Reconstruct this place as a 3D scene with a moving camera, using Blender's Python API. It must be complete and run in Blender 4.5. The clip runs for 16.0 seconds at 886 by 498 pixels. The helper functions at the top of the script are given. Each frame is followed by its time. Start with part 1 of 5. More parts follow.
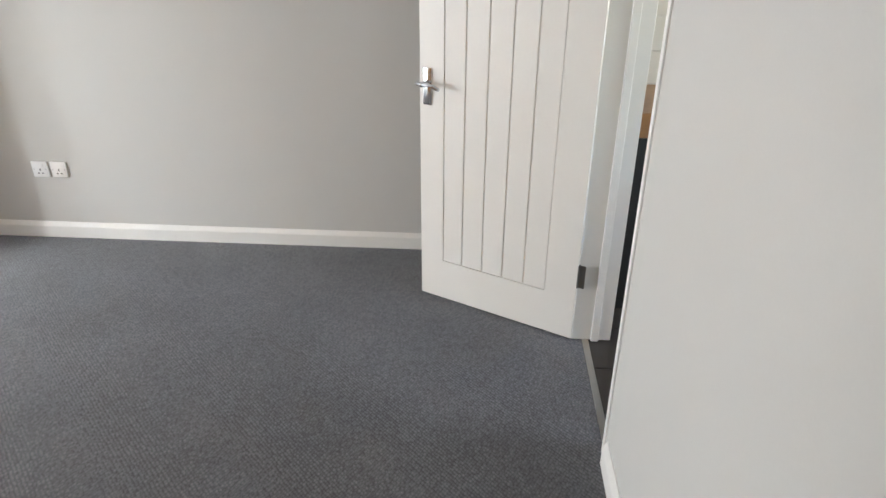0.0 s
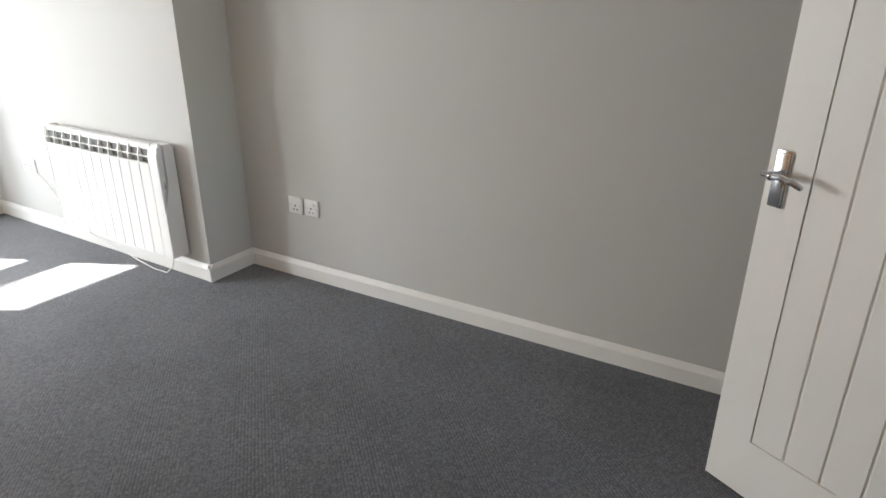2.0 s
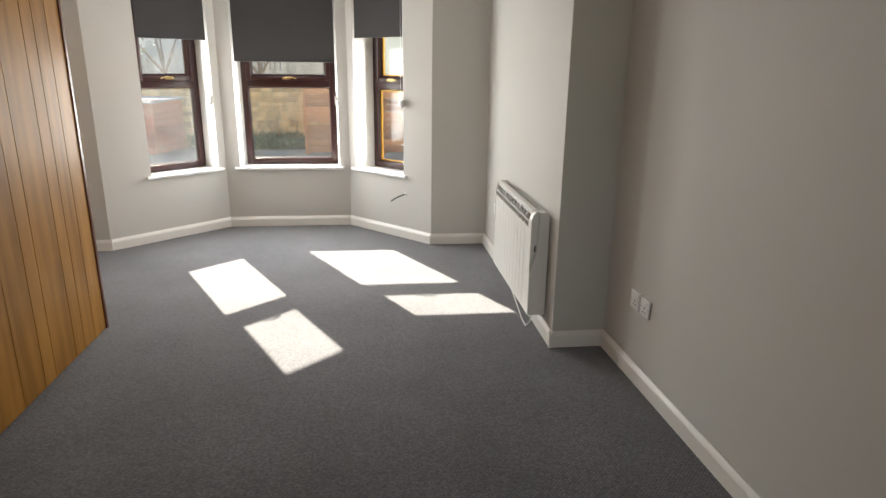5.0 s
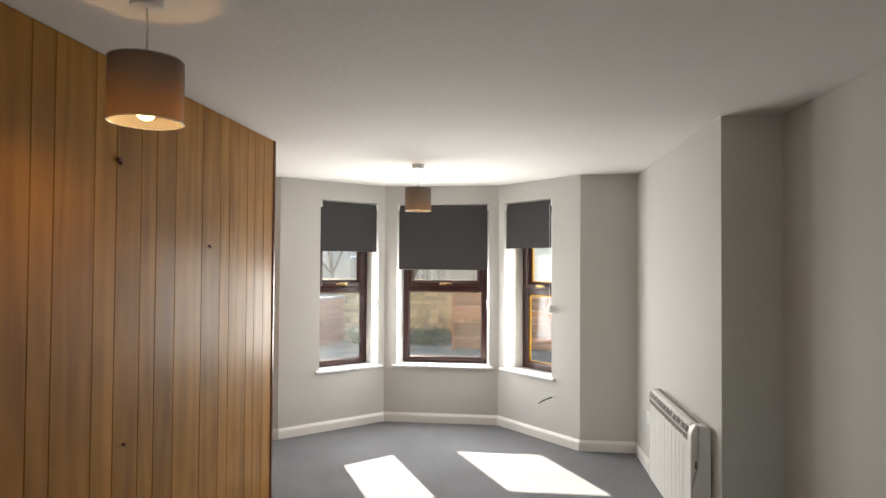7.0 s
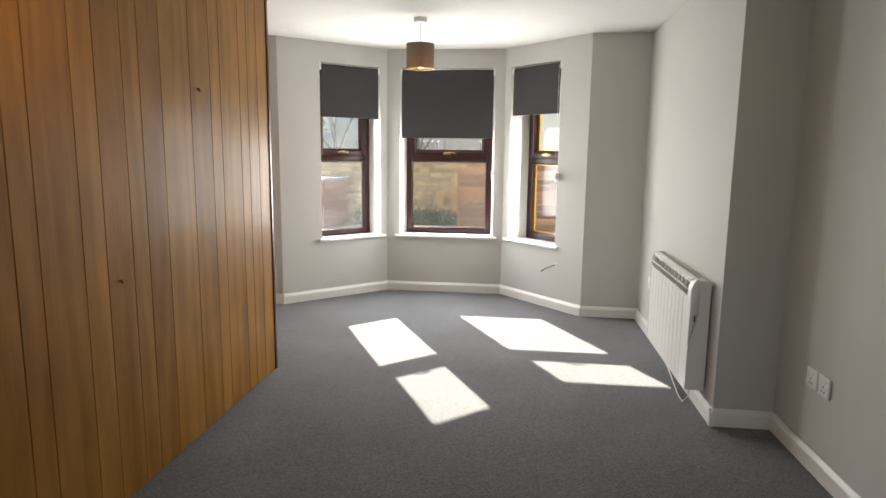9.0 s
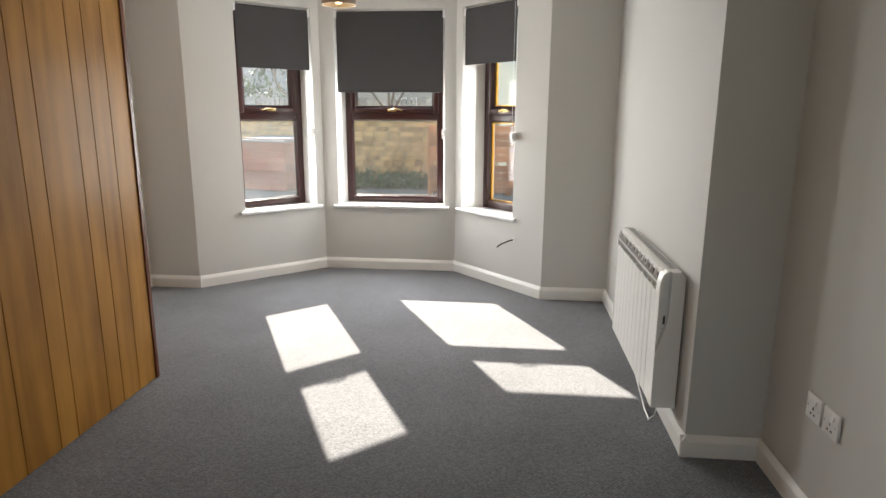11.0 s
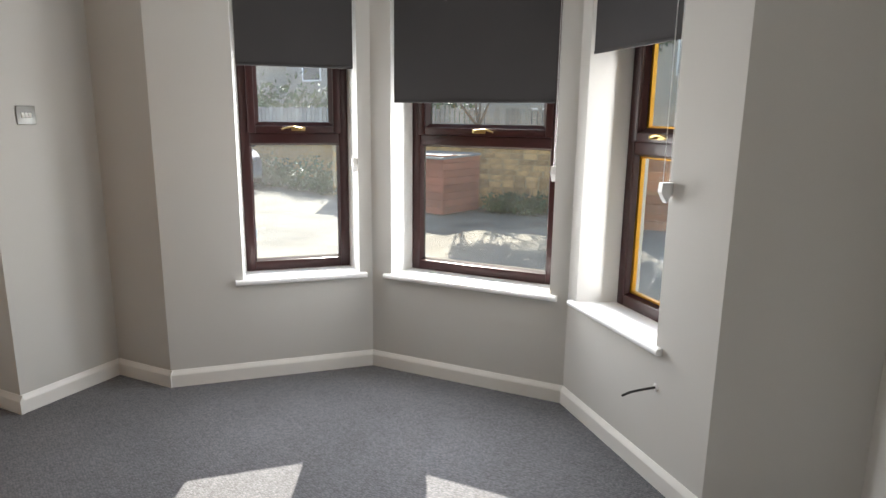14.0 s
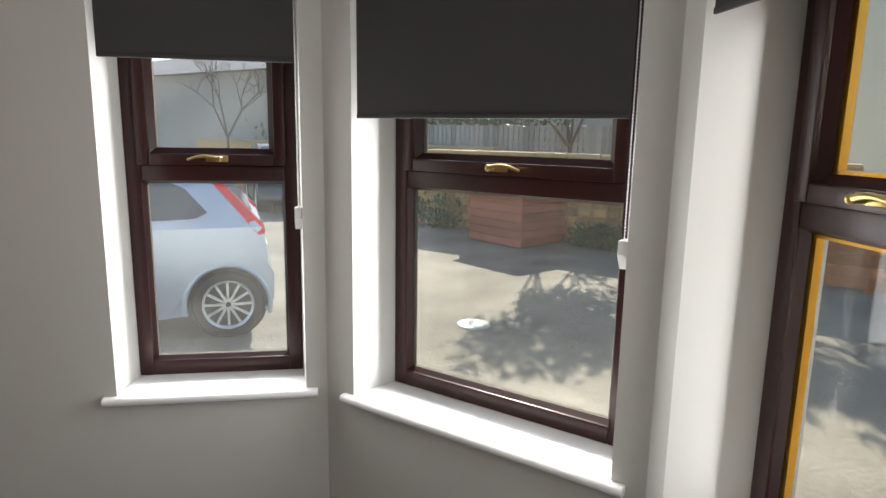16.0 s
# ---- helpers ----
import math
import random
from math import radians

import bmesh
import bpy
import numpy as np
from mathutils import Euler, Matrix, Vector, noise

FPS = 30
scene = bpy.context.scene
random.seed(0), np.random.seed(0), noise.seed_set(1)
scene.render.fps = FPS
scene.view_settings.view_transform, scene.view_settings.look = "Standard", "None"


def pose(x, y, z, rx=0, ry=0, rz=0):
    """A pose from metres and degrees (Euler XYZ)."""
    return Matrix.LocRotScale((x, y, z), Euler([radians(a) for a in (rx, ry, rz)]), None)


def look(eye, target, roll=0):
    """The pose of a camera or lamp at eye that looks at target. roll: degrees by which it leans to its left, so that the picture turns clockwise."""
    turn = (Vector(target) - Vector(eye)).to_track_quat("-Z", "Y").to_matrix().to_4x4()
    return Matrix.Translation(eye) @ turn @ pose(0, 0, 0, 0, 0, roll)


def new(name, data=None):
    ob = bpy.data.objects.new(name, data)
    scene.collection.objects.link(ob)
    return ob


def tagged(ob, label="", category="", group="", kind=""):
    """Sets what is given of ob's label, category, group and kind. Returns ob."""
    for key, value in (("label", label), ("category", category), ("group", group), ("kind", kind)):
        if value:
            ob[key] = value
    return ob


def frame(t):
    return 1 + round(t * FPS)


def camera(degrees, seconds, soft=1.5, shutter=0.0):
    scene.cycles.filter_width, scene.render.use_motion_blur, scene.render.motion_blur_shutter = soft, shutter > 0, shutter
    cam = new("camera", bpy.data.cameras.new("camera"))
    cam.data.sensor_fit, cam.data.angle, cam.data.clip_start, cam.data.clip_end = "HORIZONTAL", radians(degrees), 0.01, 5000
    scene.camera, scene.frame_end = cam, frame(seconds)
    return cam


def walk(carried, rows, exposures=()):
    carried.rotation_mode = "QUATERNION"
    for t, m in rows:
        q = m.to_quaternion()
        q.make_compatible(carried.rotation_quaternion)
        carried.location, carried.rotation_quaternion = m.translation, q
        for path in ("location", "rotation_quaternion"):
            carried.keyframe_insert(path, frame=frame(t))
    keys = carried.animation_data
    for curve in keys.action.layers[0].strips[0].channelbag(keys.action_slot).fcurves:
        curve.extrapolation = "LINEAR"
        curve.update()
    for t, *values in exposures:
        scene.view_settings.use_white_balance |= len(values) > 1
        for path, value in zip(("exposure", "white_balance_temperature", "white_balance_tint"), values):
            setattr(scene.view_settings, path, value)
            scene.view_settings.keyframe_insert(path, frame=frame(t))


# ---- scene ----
cam = camera(70.5, 16.0)
PATH = [
    (0, (0.032, 0.31, 1.493), (-0.12, 2.109, 0.633), 0.4),
    (0.5, (-0.043, 0.48, 1.46), (-0.46, 2.265, 0.66), 0.6),
    (1, (-0.092, 0.637, 1.459), (-0.695, 2.385, 0.697), 0.2),
    (1.5, (-0.086, 0.87, 1.491), (-0.859, 2.545, 0.72), 0.2),
    (2, (-0.196, 1.133, 1.425), (-1.148, 2.72, 0.667), 0.4),
    (2.5, (-0.316, 1.329, 1.374), (-1.475, 2.786, 0.644), 0.4),
    (3, (-0.261, 1.534, 1.405), (-1.656, 2.771, 0.681), 0.7),
    (3.5, (-0.266, 1.76, 1.371), (-1.855, 2.736, 0.651), 1.0),
    (4, (-0.278, 2.026, 1.423), (-1.977, 2.805, 0.709), 0.5),
    (4.5, (0.032, 2.116, 1.453), (-1.794, 2.67, 0.854), 0.7),
    (5, (0.292, 2.114, 1.489), (-1.613, 2.34, 0.925), 0.7),
    (7.5, (0.48, 2.028, 1.581), (-1.505, 1.797, 1.659), 0.5),
    (8, (0.451, 2.028, 1.514), (-1.534, 1.796, 1.588), 0.5),
    (8.5, (0.422, 2.016, 1.467), (-1.563, 1.79, 1.375), 0.5),
    (9, (0.394, 2.059, 1.376), (-1.569, 1.831, 1.067), 0.7),
    (11.5, (-0.78, 2.404, 1.365), (-2.722, 2.214, 0.928), 0.3),
    (12, (-1.19, 2.49, 1.419), (-3.137, 2.297, 1.006), 0.5),
    (12.5, (-1.552, 2.659, 1.434), (-3.477, 2.309, 1.024), 0.4),
    (13, (-1.929, 2.717, 1.386), (-3.794, 2.127, 0.97), 0.6),
    (13.5, (-2.378, 2.686, 1.396), (-4.214, 2.01, 0.979), 0.4),
    (14, (-2.679, 2.627, 1.423), (-4.453, 1.8, 1.012), 0.7),
    (14.5, (-3.067, 2.441, 1.399), (-4.68, 1.336, 0.98), 0.7),
    (15, (-3.48, 2.426, 1.424), (-5.094, 1.319, 1.013), 0.6),
    (15.5, (-3.802, 2.479, 1.47), (-5.418, 1.372, 1.066), 0.8),
    (16, (-4.14, 2.313, 1.455), (-5.766, 1.207, 1.09), 1.0),
]
EXPOSURES = [(0, 4.02, 6250, 8), (1, 3.9, 6280, 8), (2, 3.4, 6350, 8), (3.5, 2.72, 6850, 10), (5, 2.55, 7050, 10), (9, 2.52, 6950, 10), (11.5, 2.38, 6850, 10), (12.5, 2.15, 6750, 10), (14.5, 1.85, 6700, 10), (16, 1.38, 6800, 10)]
walk(cam, [(t, look(eye, target, roll)) for t, eye, target, roll in PATH], EXPOSURES)

# ---- world and sun ----
SUN_DIR = Vector((-1.575, -0.805, 1.0)).normalized()   # towards the sun
world = bpy.data.worlds.new("sky_world")
scene.world = world
world.use_nodes = True
wn = world.node_tree
sky = wn.nodes.new("ShaderNodeTexSky")
sky.sky_type, sky.sun_disc = "NISHITA", False
sky.sun_elevation = math.asin(SUN_DIR.z)
sky.sun_rotation = math.atan2(SUN_DIR.x, SUN_DIR.y)
wn.links.new(sky.outputs[0], wn.nodes["Background"].inputs[0])
wn.nodes["Background"].inputs[1].default_value = 0.14

sun_data = bpy.data.lights.new("sun", "SUN")
sun_data.energy, sun_data.angle, sun_data.color = 5.0, radians(0.5), (1.0, 0.95, 0.86)
sun = new("sun", sun_data)
sun.matrix_world = look(SUN_DIR * 30, (0, 0, 0))

# ---- plan, in metres ----
CEIL = 2.32
X_END, X_BAY, X_PIER, X_DOOR = -4.90, -5.65, -2.795, 0.43
Y_LEFT, Y_RAD, Y_SOCK, Y_PART, Y_FRONT = -0.39, 3.090, 3.382, 0.575, -0.60
Y_SOCK_E = 3.448      # the long wall runs slightly out of square
BAY_L, BAY_R, BAY_LO, BAY_RO = 0.80, 1.927, 0.006, 2.625
GROUND = -0.30


# ---- materials ----
def material(name):
    m = bpy.data.materials.new(name)
    m.use_nodes = True
    return m, m.node_tree.nodes, m.node_tree.links, m.node_tree.nodes["Principled BSDF"]


def surface(name, colour, rough=0.6, metal=0.0, vary=0.12, scale=3.0, fine=60.0, bump=0.15, depth=0.002,
            per_piece=0.0, island=0.0, spec=0.5, coat=0.0, stretch=(1, 1, 1), transmission=0.0):
    """A painted, stone or metal surface: colour varied at two scales, with fine relief."""
    m, n, l, b = material(name)
    co = n.new("ShaderNodeTexCoord")
    mp = n.new("ShaderNodeMapping")
    mp.inputs["Scale"].default_value = stretch
    l.new(co.outputs["Object"], mp.inputs[0])
    big, small = n.new("ShaderNodeTexNoise"), n.new("ShaderNodeTexNoise")
    for t, s in ((big, scale), (small, fine)):
        t.inputs["Scale"].default_value, t.inputs["Detail"].default_value = s, 5.0
        l.new(mp.outputs[0], t.inputs["Vector"])
    mix = n.new("ShaderNodeMath")
    mix.operation = "MULTIPLY_ADD"
    l.new(big.outputs[0], mix.inputs[0])
    mix.inputs[1].default_value = 0.65
    half = n.new("ShaderNodeMath")
    half.operation = "MULTIPLY"
    half.inputs[1].default_value = 0.35
    l.new(small.outputs[0], half.inputs[0])
    l.new(half.outputs[0], mix.inputs[2])
    last = mix.outputs[0]
    if per_piece or island:
        src = n.new("ShaderNodeObjectInfo").outputs["Random"] if per_piece else n.new("ShaderNodeNewGeometry").outputs["Random Per Island"]
        add = n.new("ShaderNodeMath")
        add.operation = "MULTIPLY_ADD"
        l.new(src, add.inputs[0])
        add.inputs[1].default_value = per_piece or island
        l.new(last, add.inputs[2])
        sub = n.new("ShaderNodeMath")
        sub.operation = "SUBTRACT"
        l.new(add.outputs[0], sub.inputs[0])
        sub.inputs[1].default_value = (per_piece or island) / 2
        last = sub.outputs[0]
    ramp = n.new("ShaderNodeValToRGB")
    c = Vector(colour)
    ramp.color_ramp.elements[0].position, ramp.color_ramp.elements[1].position = 0.2, 0.8
    ramp.color_ramp.elements[0].color = (*(c * (1 - vary)), 1)
    ramp.color_ramp.elements[1].color = (*(c * (1 + vary)), 1)
    l.new(last, ramp.inputs[0])
    l.new(ramp.outputs[0], b.inputs["Base Color"])
    b.inputs["Roughness"].default_value, b.inputs["Metallic"].default_value = rough, metal
    b.inputs["Specular IOR Level"].default_value = spec
    b.inputs["Coat Weight"].default_value = coat
    b.inputs["Transmission Weight"].default_value = transmission
    if bump:
        bp = n.new("ShaderNodeBump")
        bp.inputs["Strength"].default_value, bp.inputs["Distance"].default_value = bump, depth
        l.new(small.outputs[0], bp.inputs["Height"])
        l.new(bp.outputs[0], b.inputs["Normal"])
    return m


def carpet_material():
    m, n, l, b = material("grey_loop_carpet")
    co = n.new("ShaderNodeTexCoord")
    mp = n.new("ShaderNodeMapping")
    mp.inputs["Rotation"].default_value = (0, 0, radians(-55))
    mp.inputs["Scale"].default_value = (1.15, 0.85, 1.0)
    l.new(co.outputs["Object"], mp.inputs[0])
    warp = n.new("ShaderNodeTexNoise")
    warp.inputs["Scale"].default_value = 22.0
    l.new(mp.outputs[0], warp.inputs["Vector"])
    add = n.new("ShaderNodeVectorMath")
    add.operation = "MULTIPLY_ADD"
    l.new(warp.outputs["Color"], add.inputs[0])
    add.inputs[1].default_value = (0.006, 0.006, 0)
    l.new(mp.outputs[0], add.inputs[2])
    loop = n.new("ShaderNodeTexVoronoi")
    loop.inputs["Scale"].default_value, loop.inputs["Randomness"].default_value = 92.0, 0.5
    l.new(add.outputs[0], loop.inputs["Vector"])
    fuzz, patch = n.new("ShaderNodeTexNoise"), n.new("ShaderNodeTexNoise")
    fuzz.inputs["Scale"].default_value, patch.inputs["Scale"].default_value = 420.0, 2.2
    patch.inputs["Detail"].default_value = 4.0
    for t in (fuzz, patch):
        l.new(co.outputs["Object"], t.inputs["Vector"])
    ramp = n.new("ShaderNodeValToRGB")
    ramp.color_ramp.elements[0].position, ramp.color_ramp.elements[1].position = 0.05, 0.75
    ramp.color_ramp.elements[0].color, ramp.color_ramp.elements[1].color = (0.178, 0.181, 0.197, 1), (0.066, 0.068, 0.076, 1)
    ribs = n.new("ShaderNodeTexWave")
    ribs.bands_direction = "X"
    ribs.inputs["Scale"].default_value, ribs.inputs["Distortion"].default_value = 28.0, 3.0
    ribs.inputs["Detail"].default_value, ribs.inputs["Detail Scale"].default_value = 2.0, 2.5
    l.new(mp.outputs[0], ribs.inputs["Vector"])
    rib = n.new("ShaderNodeMath")
    rib.operation = "MULTIPLY_ADD"
    l.new(ribs.outputs["Fac"], rib.inputs[0])
    rib.inputs[1].default_value = -0.15
    lift = n.new("ShaderNodeMath")
    lift.operation = "MULTIPLY_ADD"
    l.new(loop.outputs["Distance"], lift.inputs[0])
    lift.inputs[1].default_value, lift.inputs[2].default_value = 0.8, 0.16
    l.new(lift.outputs[0], rib.inputs[2])
    l.new(rib.outputs[0], ramp.inputs[0])
    loopc = n.new("ShaderNodeMixRGB")
    loopc.blend_type, loopc.inputs[0].default_value = "OVERLAY", 0.13
    l.new(ramp.outputs[0], loopc.inputs[1])
    sepc = n.new("ShaderNodeSeparateColor")
    l.new(loop.outputs["Color"], sepc.inputs[0])
    l.new(sepc.outputs[0], loopc.inputs[2])
    mixp = n.new("ShaderNodeMixRGB")
    mixp.blend_type, mixp.inputs[0].default_value = "OVERLAY", 0.35
    l.new(loopc.outputs[0], mixp.inputs[1])
    l.new(patch.outputs[0], mixp.inputs[2])
    l.new(mixp.outputs[0], b.inputs["Base Color"])
    b.inputs["Roughness"].default_value = 0.95
    b.inputs["Specular IOR Level"].default_value = 0.15
    b.inputs["Sheen Weight"].default_value = 0.25
    h = n.new("ShaderNodeMath")
    h.operation = "MULTIPLY_ADD"
    l.new(rib.outputs[0], h.inputs[0])
    h.inputs[1].default_value = -1.0
    l.new(fuzz.outputs[0], h.inputs[2])
    bp = n.new("ShaderNodeBump")
    bp.inputs["Strength"].default_value, bp.inputs["Distance"].default_value = 0.35, 0.004
    l.new(h.outputs[0], bp.inputs["Height"])
    l.new(bp.outputs[0], b.inputs["Normal"])
    return m


def wood_material(name, dark, light, rough=0.4, grain=9.0, coat=0.0, spread=0.3):
    """Boards with the grain along z; each board is shifted by its own random number."""
    m, n, l, b = material(name)
    co, info = n.new("ShaderNodeTexCoord"), n.new("ShaderNodeObjectInfo")
    shift = n.new("ShaderNodeVectorMath")
    shift.operation = "MULTIPLY_ADD"
    l.new(info.outputs["Random"], shift.inputs[0])
    shift.inputs[1].default_value = (7.0, 3.0, 11.0)
    l.new(co.outputs["Object"], shift.inputs[2])
    mp = n.new("ShaderNodeMapping")
    mp.inputs["Scale"].default_value = (1.0, 1.0, 0.10)
    l.new(shift.outputs[0], mp.inputs[0])
    warp = n.new("ShaderNodeTexNoise")
    warp.inputs["Scale"].default_value, warp.inputs["Detail"].default_value = 3.5, 3.0
    l.new(mp.outputs[0], warp.inputs["Vector"])
    wadd = n.new("ShaderNodeVectorMath")
    wadd.operation = "MULTIPLY_ADD"
    l.new(warp.outputs["Color"], wadd.inputs[0])
    wadd.inputs[1].default_value = (0.55, 0.55, 0.20)
    l.new(mp.outputs[0], wadd.inputs[2])
    wave = n.new("ShaderNodeTexWave")
    wave.bands_direction = "X"
    wave.inputs["Scale"].default_value, wave.inputs["Distortion"].default_value = grain, 1.5
    wave.inputs["Detail"].default_value, wave.inputs["Detail Scale"].default_value = 2.0, 1.0
    l.new(wadd.outputs[0], wave.inputs["Vector"])
    fibre = n.new("ShaderNodeTexNoise")
    fmap = n.new("ShaderNodeMapping")
    fmap.inputs["Scale"].default_value = (1.0, 1.0, 0.05)
    l.new(shift.outputs[0], fmap.inputs[0])
    l.new(fmap.outputs[0], fibre.inputs["Vector"])
    fibre.inputs["Scale"].default_value, fibre.inputs["Detail"].default_value = 70.0, 3.0
    blotch = n.new("ShaderNodeTexNoise")
    blotch.inputs["Scale"].default_value, blotch.inputs["Detail"].default_value = 7.0, 4.0
    bmap = n.new("ShaderNodeMapping")
    bmap.inputs["Scale"].default_value = (1.0, 1.0, 0.35)
    l.new(shift.outputs[0], bmap.inputs[0])
    l.new(bmap.outputs[0], blotch.inputs["Vector"])
    a = n.new("ShaderNodeMath")
    a.operation = "MULTIPLY_ADD"
    l.new(wave.outputs["Fac"], a.inputs[0])
    a.inputs[1].default_value = 0.17
    soft = n.new("ShaderNodeMath")
    soft.operation = "MULTIPLY_ADD"
    soft.inputs[1].default_value, soft.inputs[2].default_value = 0.24, 0.42
    l.new(fibre.outputs[0], soft.inputs[0])
    l.new(soft.outputs[0], a.inputs[2])
    b.inputs["Specular IOR Level"].default_value = 0.15
    a2 = n.new("ShaderNodeMath")
    a2.operation = "MULTIPLY_ADD"
    l.new(blotch.outputs[0], a2.inputs[0])
    a2.inputs[1].default_value = 0.80
    l.new(a.outputs[0], a2.inputs[2])
    a3 = n.new("ShaderNodeMath")
    a3.operation = "MULTIPLY_ADD"
    l.new(info.outputs["Random"], a3.inputs[0])
    a3.inputs[1].default_value = spread
    l.new(a2.outputs[0], a3.inputs[2])
    ramp = n.new("ShaderNodeValToRGB")
    ramp.color_ramp.elements[0].position, ramp.color_ramp.elements[1].position = 0.45, 1.0
    ramp.color_ramp.elements[0].color, ramp.color_ramp.elements[1].color = (*dark, 1), (*light, 1)
    sc = n.new("ShaderNodeMath")
    sc.operation = "MULTIPLY"
    sc.inputs[1].default_value = 0.635
    l.new(a3.outputs[0], sc.inputs[0])
    l.new(sc.outputs[0], ramp.inputs[0])
    l.new(ramp.outputs[0], b.inputs["Base Color"])
    b.inputs["Roughness"].default_value = rough
    b.inputs["Coat Weight"].default_value, b.inputs["Coat Roughness"].default_value = coat, 0.16
    bp = n.new("ShaderNodeBump")
    bp.inputs["Strength"].default_value, bp.inputs["Distance"].default_value = 0.12, 0.001
    l.new(a.outputs[0], bp.inputs["Height"])
    l.new(bp.outputs[0], b.inputs["Normal"])
    return m


def glass_material(name, tint=(0.91, 0.92, 0.92), dirt=0.0045):
    """A thin pane: clear transmission with a sharp reflection, and a thin film of dust."""
    m, n, l, b = material(name)
    n.remove(b)
    clear, gloss, dust = n.new("ShaderNodeBsdfTransparent"), n.new("ShaderNodeBsdfGlossy"), n.new("ShaderNodeBsdfTranslucent")
    clear.inputs[0].default_value = (*tint, 1)
    gloss.inputs["Roughness"].default_value = 0.02
    dust.inputs[0].default_value = (0.8, 0.8, 0.78, 1)
    facing, power, fres = n.new("ShaderNodeLayerWeight"), n.new("ShaderNodeMath"), n.new("ShaderNodeMath")
    facing.inputs["Blend"].default_value = 0.5
    power.operation, fres.operation = "POWER", "MULTIPLY_ADD"
    power.inputs[1].default_value, fres.inputs[1].default_value, fres.inputs[2].default_value = 4.5, 0.5, 0.018
    l.new(facing.outputs["Facing"], power.inputs[0])
    l.new(power.outputs[0], fres.inputs[0])
    one, two = n.new("ShaderNodeMixShader"), n.new("ShaderNodeMixShader")
    l.new(fres.outputs[0], one.inputs[0])
    l.new(clear.outputs[0], one.inputs[1])
    l.new(gloss.outputs[0], one.inputs[2])
    co, sm = n.new("ShaderNodeTexCoord"), n.new("ShaderNodeTexNoise")
    sm.inputs["Scale"].default_value, sm.inputs["Detail"].default_value = 5.0, 6.0
    l.new(co.outputs["Object"], sm.inputs["Vector"])
    k = n.new("ShaderNodeMath")
    k.operation = "MULTIPLY"
    k.inputs[1].default_value = dirt * 2
    l.new(sm.outputs[0], k.inputs[0])
    l.new(k.outputs[0], two.inputs[0])
    l.new(one.outputs[0], two.inputs[1])
    l.new(dust.outputs[0], two.inputs[2])
    l.new(two.outputs[0], n["Material Output"].inputs[0])
    return m


def glow_material(name, colour, strength):
    m, n, l, b = material(name)
    b.inputs["Base Color"].default_value = (0.9, 0.9, 0.9, 1)
    b.inputs["Emission Color"].default_value = (*colour, 1)
    b.inputs["Emission Strength"].default_value = strength
    return m


def shade_material(name, colour, through_colour):
    m, n, l, b = material(name)
    tr, mix = n.new("ShaderNodeBsdfTranslucent"), n.new("ShaderNodeMixShader")
    tr.inputs[0].default_value = (*through_colour, 1)
    co, weave = n.new("ShaderNodeTexCoord"), n.new("ShaderNodeTexNoise")
    weave.inputs["Scale"].default_value = 300.0
    l.new(co.outputs["Object"], weave.inputs["Vector"])
    ramp = n.new("ShaderNodeValToRGB")
    ramp.color_ramp.elements[0].color = (*(Vector(colour) * 0.8), 1)
    ramp.color_ramp.elements[1].color = (*(Vector(colour) * 1.15), 1)
    l.new(weave.outputs[0], ramp.inputs[0])
    l.new(ramp.outputs[0], b.inputs["Base Color"])
    b.inputs["Roughness"].default_value = 0.9
    mix.inputs[0].default_value = 0.2
    l.new(b.outputs[0], mix.inputs[1])
    l.new(tr.outputs[0], mix.inputs[2])
    l.new(mix.outputs[0], n["Material Output"].inputs[0])
    return m


WALL = surface("grey_wall_paint", (0.575, 0.568, 0.545), 0.7, vary=0.035, scale=1.3, fine=180, bump=0.08, depth=0.001, spec=0.3)
CEILING = surface("white_textured_ceiling", (0.81, 0.795, 0.77), 0.8, vary=0.04, scale=2.0, fine=38, bump=0.35, depth=0.006, spec=0.2)
GLOSS = surface("white_gloss_paint", (0.80, 0.79, 0.76), 0.35, vary=0.03, scale=4, fine=120, bump=0.04, depth=0.001)
DOOR_PAINT = surface("white_door_paint", (0.82, 0.80, 0.76), 0.45, vary=0.03, scale=3, fine=90, bump=0.06, depth=0.001)
UPVC = surface("white_plastic", (0.82, 0.82, 0.81), 0.3, vary=0.015, bump=0.02)
SILL = surface("white_sill_paint", (0.84, 0.84, 0.84), 0.3, vary=0.03, scale=6, fine=80, bump=0.05)
ROSEWOOD = surface("rosewood_frame", (0.038, 0.009, 0.009), 0.35, vary=0.35, scale=8, fine=90, bump=0.06, stretch=(1, 1, 0.3))
PALE_SPACER = surface("pale_spacer_bar", (0.10, 0.085, 0.07), 0.8, 0.0, vary=0.06, scale=6, fine=70, bump=0.0, spec=0.1)
SPACER = surface("gold_spacer_bar", (0.78, 0.38, 0.03), 0.35, 0.5, vary=0.06, scale=6, fine=70, bump=0.0)
GLASS = glass_material("window_glass")
HAZY_GLASS = glass_material("hazy_window_glass", (0.90, 0.92, 0.935), 0.011)
BLIND = surface("charcoal_blind_fabric", (0.060, 0.058, 0.060), 0.85, vary=0.06, scale=4, fine=600, bump=0.12, depth=0.0006, spec=0.2)
CHROME = surface("chrome", (0.62, 0.63, 0.65), 0.2, 1.0, vary=0.05, bump=0.0)
BRASS = surface("brass_handle", (0.55, 0.40, 0.16), 0.28, 1.0, vary=0.08, bump=0.0)
